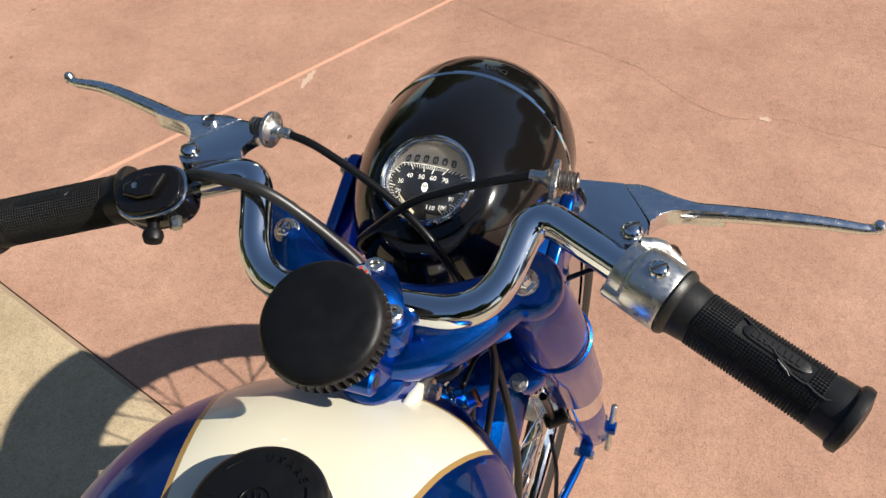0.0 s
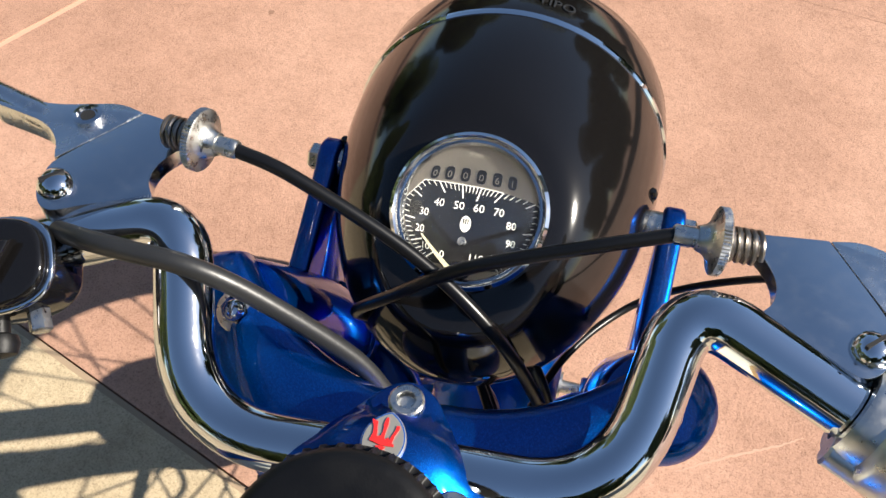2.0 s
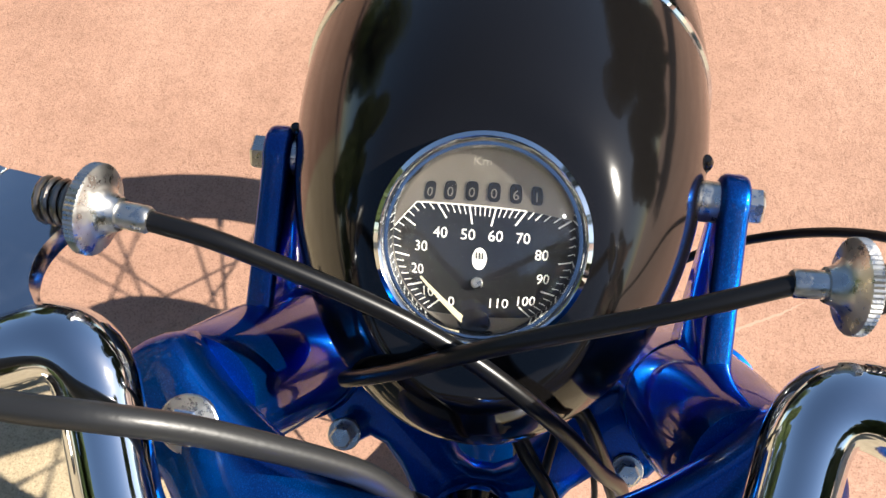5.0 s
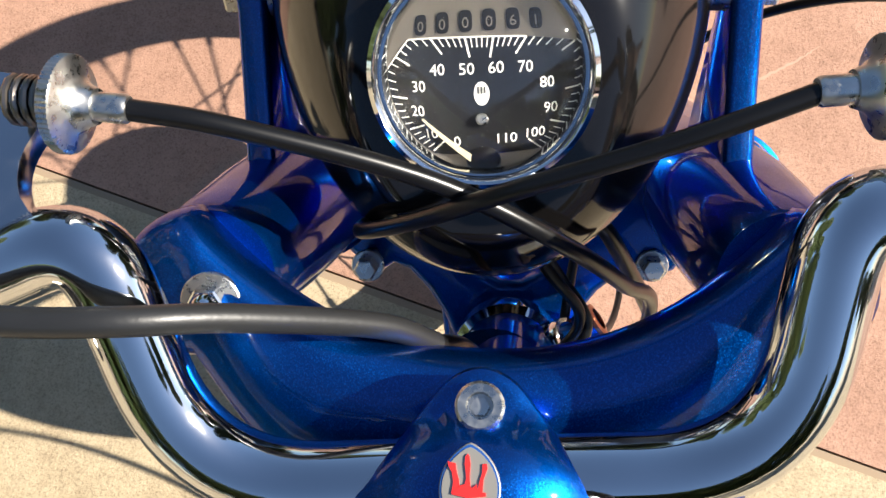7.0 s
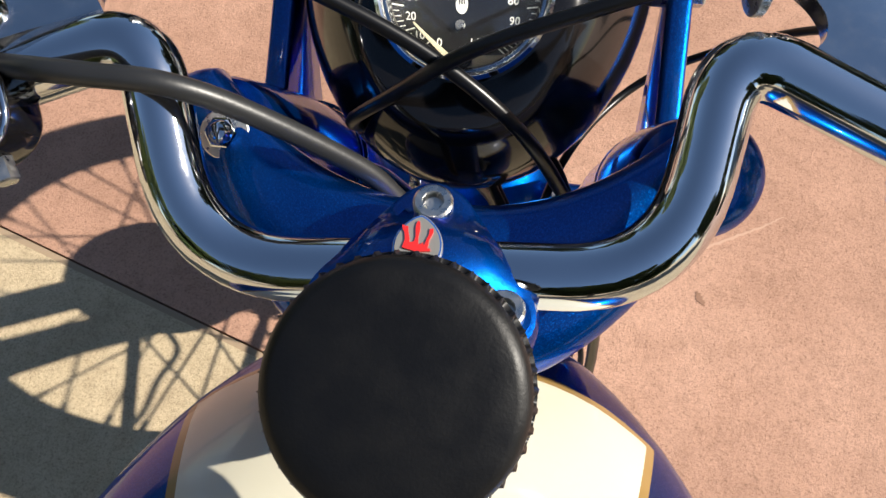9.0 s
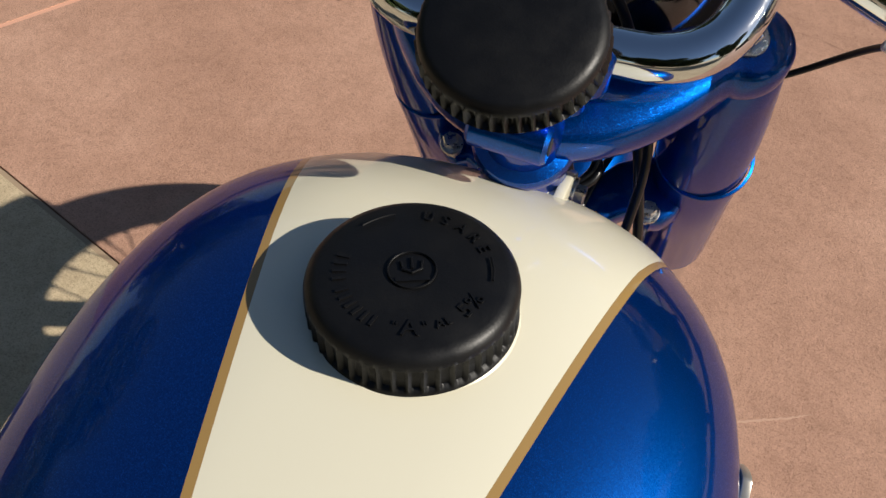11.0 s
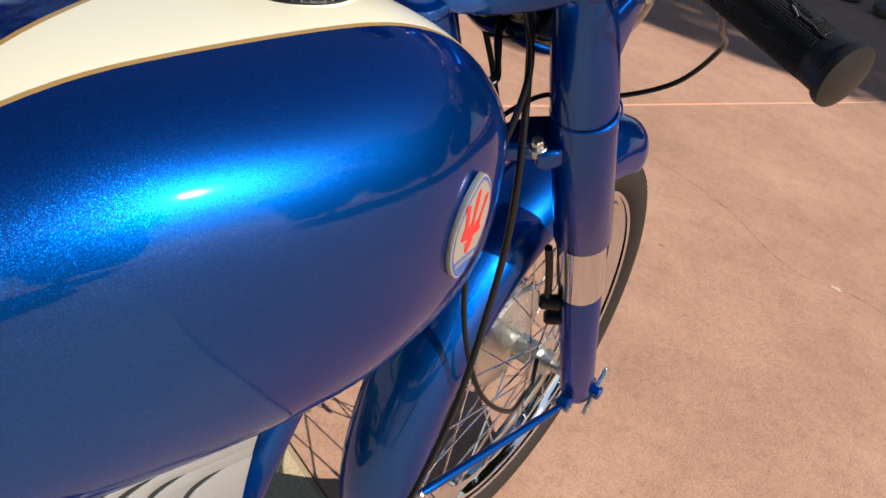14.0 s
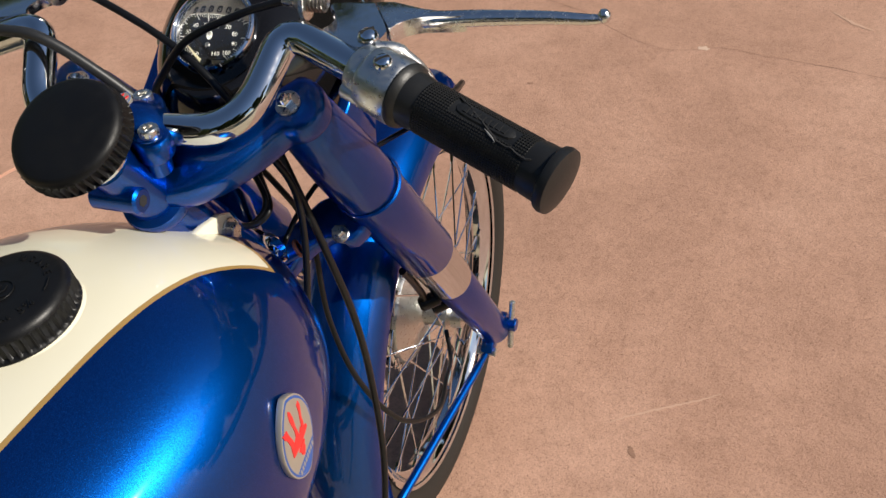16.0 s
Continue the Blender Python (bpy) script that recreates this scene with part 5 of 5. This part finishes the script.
def badge(name, origin, ux, uy, w, h, parent, deep=0.003):
    def leaf(k):
        pts = []
        for i in range(48):
            t = 2 * math.pi * i / 48
            y = math.sin(t)
            x = (1 - y * y) ** (0.74 if y > 0 else 0.64) * (1 if math.cos(t) >= 0 else -1)
            pts.append((k * w * x, k * h * y))
        return pts

    def inlay(kind, o, top, material, label=""):
        return part(kind, prism([(x * w, y * h) for x, y in o], origin, ux, uy, 0.0, top), material, b, label)
    b = part(name, prism(leaf(1.0), origin, ux, uy, -deep, 0.0012, 0.0006), M_SILVER, parent, "silver pointed-oval badge with a red emblem")
    part("border", prism(leaf(0.955), origin, ux, uy, 0.0, 0.0013), M_ENAMEL, b)
    part("field", prism(leaf(0.895), origin, ux, uy, 0.0, 0.0015), M_SILVER, b)
    edge = leaf(0.885)
    foot = sorted([p for p in edge if p[1] < -0.50 * h], key=lambda p: math.atan2(p[1] + 0.55 * h, p[0]))
    part("blue_foot", prism(foot, origin, ux, uy, 0.0, 0.0017), M_ENAMEL, b)
    for k in range(8):
        x = -0.50 + 0.142 * k
        inlay("word_bar", [(x - 0.045, -0.68), (x + 0.045, -0.68), (x + 0.045, -0.575), (x - 0.045, -0.575)], 0.0019, M_SILVER)
    inlay("emblem_prong", [(-0.17, 0.0), (0.04, 0.0), (0.0, 0.25), (0.02, 0.52), (-0.02, 0.70), (-0.08, 0.75), (-0.15, 0.69), (-0.17, 0.52), (-0.11, 0.25)], 0.0020, M_RED)
    inlay("emblem_prong", [(-0.58, -0.10), (-0.30, -0.10), (-0.34, 0.18), (-0.44, 0.42), (-0.46, 0.54), (-0.60, 0.56), (-0.72, 0.58), (-0.68, 0.46), (-0.58, 0.36), (-0.52, 0.14)], 0.0020, M_RED)
    inlay("emblem_prong", [(0.24, -0.08), (0.42, -0.06), (0.44, 0.20), (0.56, 0.44), (0.54, 0.55), (0.40, 0.53), (0.40, 0.36), (0.32, 0.18)], 0.0020, M_RED)
    inlay("emblem_bar", [(-0.58, -0.12), (-0.3, -0.16), (0.0, -0.20), (0.30, -0.17), (0.54, -0.15), (0.52, -0.07), (0.28, -0.06), (0.22, 0.10), (0.10, 0.02), (-0.14, 0.10), (-0.32, 0.06), (-0.40, 0.0)], 0.0021, M_RED)
    inlay("emblem_foot", [(-0.26, -0.25), (-0.16, -0.32), (-0.16, -0.40), (-0.04, -0.49), (0.12, -0.38), (0.12, -0.30), (0.20, -0.24), (0.05, -0.21), (-0.10, -0.22)], 0.0021, M_RED)
    return b


badge("clamp_badge", (0.0003, 0.0125, 0.9957), (1, 0, 0), (0, 1, 0.02), 0.0077, 0.0112, clamp, 0.006)


def tank_frame(y, z, sx):
    """Point and directions on the tank's flank."""
    ring_a, ring_b = tank_ring(y), tank_ring(y - 0.01)
    best = min((p for p in ring_a if p.x > 0), key=lambda p: abs(p.z - z))
    i = ring_a.index(best)
    up = ring_a[(i + 1) % 64] - ring_a[i - 1]
    if up.z < 0:
        up = -up
    fwd = ring_a[i] - ring_b[i]
    n = fwd.cross(up).normalized()
    if n.x < 0:
        n = -n
    return best + up * ((z - best.z) / up.z), fwd.normalized(), up.normalized(), n


for sx in (1, -1):
    p, fwd, up, n = tank_frame(-0.103, 0.838, 1)
    if sx > 0:
        ux = up.cross(n)
        badge("tank_badge", p + n * 0.0025, ux, up, 0.0225, 0.0375, tank)

# tank nose lug
nose = part("nose_lug", prism([(-0.010, 0.900), (0.012, 0.896), (0.030, 0.891), (0.044, 0.882), (0.050, 0.869), (0.048, 0.852), (0.037, 0.845), (0.0, 0.845)], (0.029, 0, 0), (0, 1, 0), (0, 0, 1), -0.003, 0.003, 0.0015), M_CREAM, tank, "cream tank lug")
part("lug_gusset", prism([(-0.040, -0.012), (0.0, -0.016), (0.0, 0.030)], (0.0285, 0.008, 0.894), X, Vector((0, 0.95, -0.30)), -0.003, 0.0, 0.0008), M_CREAM, tank)
part("lug_bolt", rod((0.032, 0.036, 0.872), (0.039, 0.036, 0.872), 0.0066, 6, 0.0008), M_STEEL, tank)
part("lug_washer", rod((0.0315, 0.036, 0.872), (0.0335, 0.036, 0.872), 0.0100, 24, 0.0005), M_STEEL, tank)
part("chrome_clip", lathe([(0.0115, 0), (0.0140, 0.001), (0.0145, 0.003), (0.0145, 0.009), (0.0135, 0.011), (0.0115, 0.011), (0.0115, 0)], (0.029, 0.0745, 0.812), (0.72, 0.35, 0.6), 28), M_CHROME, tank, "chrome clip ring")
M_COPPER = mat("copper", (0.42, 0.16, 0.09), 0.35, 1.0)
part("terminal", rod((0.034, 0.085, 0.800), (0.047, 0.092, 0.806), 0.0070, 20, 0.001), M_BLUE, tank)
part("copper_ring", lathe([(0.0055, 0), (0.0080, 0.0006), (0.0082, 0.0024), (0.0055, 0.003)], (0.046, 0.0915, 0.8055), (0.8, 0.43, 0.37), 24), M_COPPER, tank, "copper washer")

# writing on the filler cap
cu = (X - CN * CN.x).normalized()
cv = CN.cross(cu)
cm = frame_of(C0 - CN * 0.0003, cu, cv) @ Matrix.Rotation(radians(25), 4, "Z")
M_RAISED = M_PLASTIC


def on_cap(deg, r, facing_out=True):
    a = radians(deg)
    rot = a - math.pi / 2 if facing_out else a + math.pi / 2
    return cm @ Matrix.Translation((r * math.cos(a), r * math.sin(a), 0)) @ Matrix.Rotation(rot, 4, "Z")


for ch, deg in zip("USARE", (74, 60, 46, 32, 19)):
    lettering(ch, 0.0064, on_cap(deg, 0.0275), M_RAISED, cap, "letter", 0.0004)
for ch, deg, s in (("\"", -107, 0.006), ("A", -95, 0.0095), ("\"", -83, 0.006), ("A", -72, 0.0046), ("L", -65, 0.0046), ("5", -48, 0.0085), ("%", -36, 0.0085)):
    lettering(ch, s, on_cap(deg, 0.0255, False), M_RAISED, cap, "letter", 0.0004)
for deg in (196, 204, 212, 220, 228, 236, 160, 168, 176, 184):
    m4 = on_cap(deg, 0.0255)
    part("letter_bar", prism([(-0.0005, -0.0024), (0.0005, -0.0024), (0.0005, 0.0024), (-0.0005, 0.0024)], m4.translation, m4.col[0].xyz, m4.col[1].xyz, -0.0004, 0.0003), M_RAISED, cap)
for d0, d1 in ((100, 126), (-14, 8)):
    pts = [on_cap(d0 + (d1 - d0) * k / 10, 0.0285).translation + CN * 0.0006 for k in range(11)]
    part("rule_line", sweep(pts, 0.0004, 6), M_RAISED, cap)
part("emblem_ring", sweep([on_cap(10 * k, 0.0085).translation + CN * 0.0008 for k in range(37)], 0.0004, 6), M_RAISED, cap)
for ex, h in ((-0.0032, 0.0035), (0.0, 0.005), (0.0032, 0.0035)):
    p = cm @ Vector((ex, 0.0005, 0.0008))
    q = cm @ Vector((ex * 1.2, 0.0005 + h, 0.0008))
    part("emblem_prong", sweep([p, q], 0.0005, 6), M_RAISED, cap)
part("emblem_base", sweep([cm @ Vector((-0.0036, 0.0004, 0.0008)), cm @ Vector((0, -0.0014, 0.0008)), cm @ Vector((0.0036, 0.0004, 0.0008))], 0.0005, 6), M_RAISED, cap)
part("word_bar", prism([(-0.006, -0.0052), (0.006, -0.0052), (0.006, -0.0034), (-0.006, -0.0034)], cm.translation, cm.col[0].xyz, cm.col[1].xyz, 0, 0.0009), M_RAISED, cap)

# ---- marks on the ground ----
crack([(-0.95, 2.20), (-0.677, 2.062), (-0.44, 1.947), (-0.237, 1.888), (-0.083, 1.820), (0.005, 1.745), (0.10, 1.678), (0.184, 1.651), (0.301, 1.676), (0.40, 1.65), (0.495, 1.633), (0.75, 1.57), (1.1, 1.50)], 0.0009, 3, stray=2.0)
crack([(0.547, 1.888), (0.594, 1.836), (0.639, 1.805)], 0.006, 7, M_SCRAPE, "pale scrape on the pink concrete", 0.0008, 0.4)
crack([(0.231, 0.500), (0.265, 0.522), (0.320, 0.554), (0.372, 0.582), (0.402, 0.602)], 0.0024, 9, M_SCRAPE, "pale scrape on the pink concrete", 0.0008, 0.4)
crack([(-0.909, 1.472), (-0.915, 1.522), (-0.913, 1.568)], 0.012, 11, M_SCUFF, "pale stain on the pink concrete", 0.0008, 0.35)
crack([(0.240, 1.672), (0.254, 1.667), (0.268, 1.664)], 0.011, 13, M_SCUFF, "pale stain on the pink concrete", 0.0008, 0.35)
crack([(0.279, 0.468), (0.282, 0.457), (0.288, 0.446)], 0.005, 15, M_CRACK, "small dark stain on the pink concrete", 0.0008, 0.35)
crack([(-0.136, 1.451), (-0.121, 1.449)], 0.005, 17, M_CRACK, "small dark stain on the pink concrete", 0.0008, 0.35)
crack([(-0.699, 1.306), (-0.687, 1.307)], 0.010, 19, M_CRACK, "small dark stain on the pink concrete", 0.0008, 0.35)
crack([(-1.795, 1.387), (-1.780, 1.388)], 0.009, 21, M_CRACK, "small dark stain on the pink concrete", 0.0008, 0.35)
crack([(-1.926, 1.648), (-1.912, 1.649)], 0.009, 23, M_CRACK, "small dark stain on the pink concrete", 0.0008, 0.35)

# ---- trees, stones and the surroundings ----
M_LEAF = mat("leaf", (0.055, 0.085, 0.025), 0.6)
wire(M_LEAF, ramp(M_LEAF, noise_of(M_LEAF, 1.4, 4.0), [(0.3, (0.030, 0.052, 0.014)), (0.6, (0.075, 0.105, 0.030)), (0.8, (0.12, 0.13, 0.04))]), bsdf(M_LEAF).inputs["Base Color"])
M_BARK = mat("bark", (0.10, 0.07, 0.05), 0.9)
wire(M_BARK, bump(M_BARK, noise_of(M_BARK, 14.0, 5.0), 0.8, 0.02), bsdf(M_BARK).inputs["Normal"])


def tree(seed, height, spread, label, n_leaf=700):
    rnd = random.Random(seed)
    t = tagged(new("tree"), label, "tree", "trees round the yard")
    trunk = bmesh.new()
    top = Vector((rnd.uniform(-0.3, 0.3), rnd.uniform(-0.3, 0.3), height * 0.62))
    sweep(smooth_path([(0, 0, -0.05), (0.05, 0.03, height * 0.2), top * 0.7, top], 5), [0.20 - 0.009 * k for k in range(16)], 10, trunk)
    tips = []
    for k in range(12):
        a = k * 2.4 + rnd.uniform(-0.4, 0.4)
        base = top * rnd.uniform(0.25, 1.0)
        tip = Vector((math.cos(a) * spread * rnd.uniform(0.4, 0.9), math.sin(a) * spread * rnd.uniform(0.4, 0.9), height * rnd.uniform(0.22, 0.95)))
        sweep(smooth_path([base, base.lerp(tip, 0.5) + Vector((0, 0, 0.25)), tip], 4), [0.075 - 0.007 * q for q in range(9)], 7, trunk)
        tips += [tip, base.lerp(tip, 0.7)]
    part("trunk", trunk, M_BARK, t)
    verts, faces = [], []
    for tip in tips:
        for _ in range(n_leaf):
            d = Vector((rnd.gauss(0, 1), rnd.gauss(0, 1), rnd.gauss(0, 0.75)))
            if d.length > 1.5:
                d *= 1.5 / d.length * rnd.uniform(0.85, 1.0)
            c = tip + d * spread * 0.31
            u = Vector((rnd.gauss(0, 1), rnd.gauss(0, 1), rnd.gauss(0, 1))).normalized()
            v = u.orthogonal().normalized()
            s = rnd.uniform(0.08, 0.17)
            n = len(verts)
            verts += [c - u * s, c + v * s * 0.45, c + u * s, c - v * s * 0.45]
            faces.append((n, n + 1, n + 2, n + 3))
    me = bpy.data.meshes.new("crown")
    me.from_pydata(verts, [], faces)
    me.materials.append(M_LEAF)
    crown = new("crown", me)
    crown.parent = t
    return t


# stays out of view; its crown casts the shade on the far paving
t1 = tree(1, 6.2, 2.5, "unseen leafy tree placed to shade the far paving", 2600)
t1.matrix_basis = pose(7.2, 6.65, GZ)
# ring of added, unseen trees that darkens horizon reflections and ambient light
t2 = tree(2, 5.2, 2.4, "unseen leafy tree added to darken reflections")
t2.matrix_basis = pose(-2.5, -9.0, GZ)
for x, y, r, s in ((2.2, -9.6, 40, 1), (6.5, -8.6, 130, 0), (-6.8, -7.6, 220, 1), (-9.5, -3.0, 300, 0), (-10.5, 2.0, 20, 1), (-9.5, 7.0, 75, 0), (-5.5, 10.5, 160, 1), (10.8, -4.5, 200, 1), (0.5, 12.0, 10, 0), (5.5, 11.5, 95, 1), (12.5, 4.5, 250, 0)):
    c = copy_thing(t1 if s else t2, pose(x, y, GZ, 0, 0, r))
    tagged(c, "unseen leafy tree added round the scene to darken reflections")

M_ROCK = mat("river_stone", (0.16, 0.15, 0.13), 0.7)
wire(M_ROCK, ramp(M_ROCK, noise_of(M_ROCK, 9.0, 5.0), [(0.3, (0.07, 0.065, 0.06)), (0.55, (0.17, 0.16, 0.14)), (0.75, (0.34, 0.32, 0.28))]), bsdf(M_ROCK).inputs["Base Color"])


def stone(seed):
    rnd = random.Random(seed)
    bm = bmesh.new()
    bmesh.ops.create_icosphere(bm, subdivisions=3, radius=1.0)
    off = Vector((seed * 3.1, seed * 1.7, 0))
    for v in bm.verts:
        v.co *= 1 + 0.22 * noise.noise(v.co * 1.3 + off)
        v.co = Vector((v.co.x * 0.13, v.co.y * 0.10, v.co.z * 0.07 + 0.055))
    ob = part("stone", bm, M_ROCK)
    return tagged(ob, "rounded grey river stone in a shaded bed", "stone", "stones in the bed")


stones = [stone(k) for k in range(3)]
rnd = random.Random(8)
for i in range(9):
    for j in range(5):
        x, y = -1.3 + 0.3 * i + rnd.uniform(-0.08, 0.08), 5.45 + 0.24 * j + rnd.uniform(-0.06, 0.06) - 0.05 * i
        m = pose(x, y, GZ - 0.01, rnd.uniform(-8, 8), rnd.uniform(-8, 8), rnd.uniform(0, 360)) 
        k = (i + j) % 3
        if i == 0 and j < 3:
            stones[k].matrix_basis = m
        else:
            copy_thing(stones[k], m)
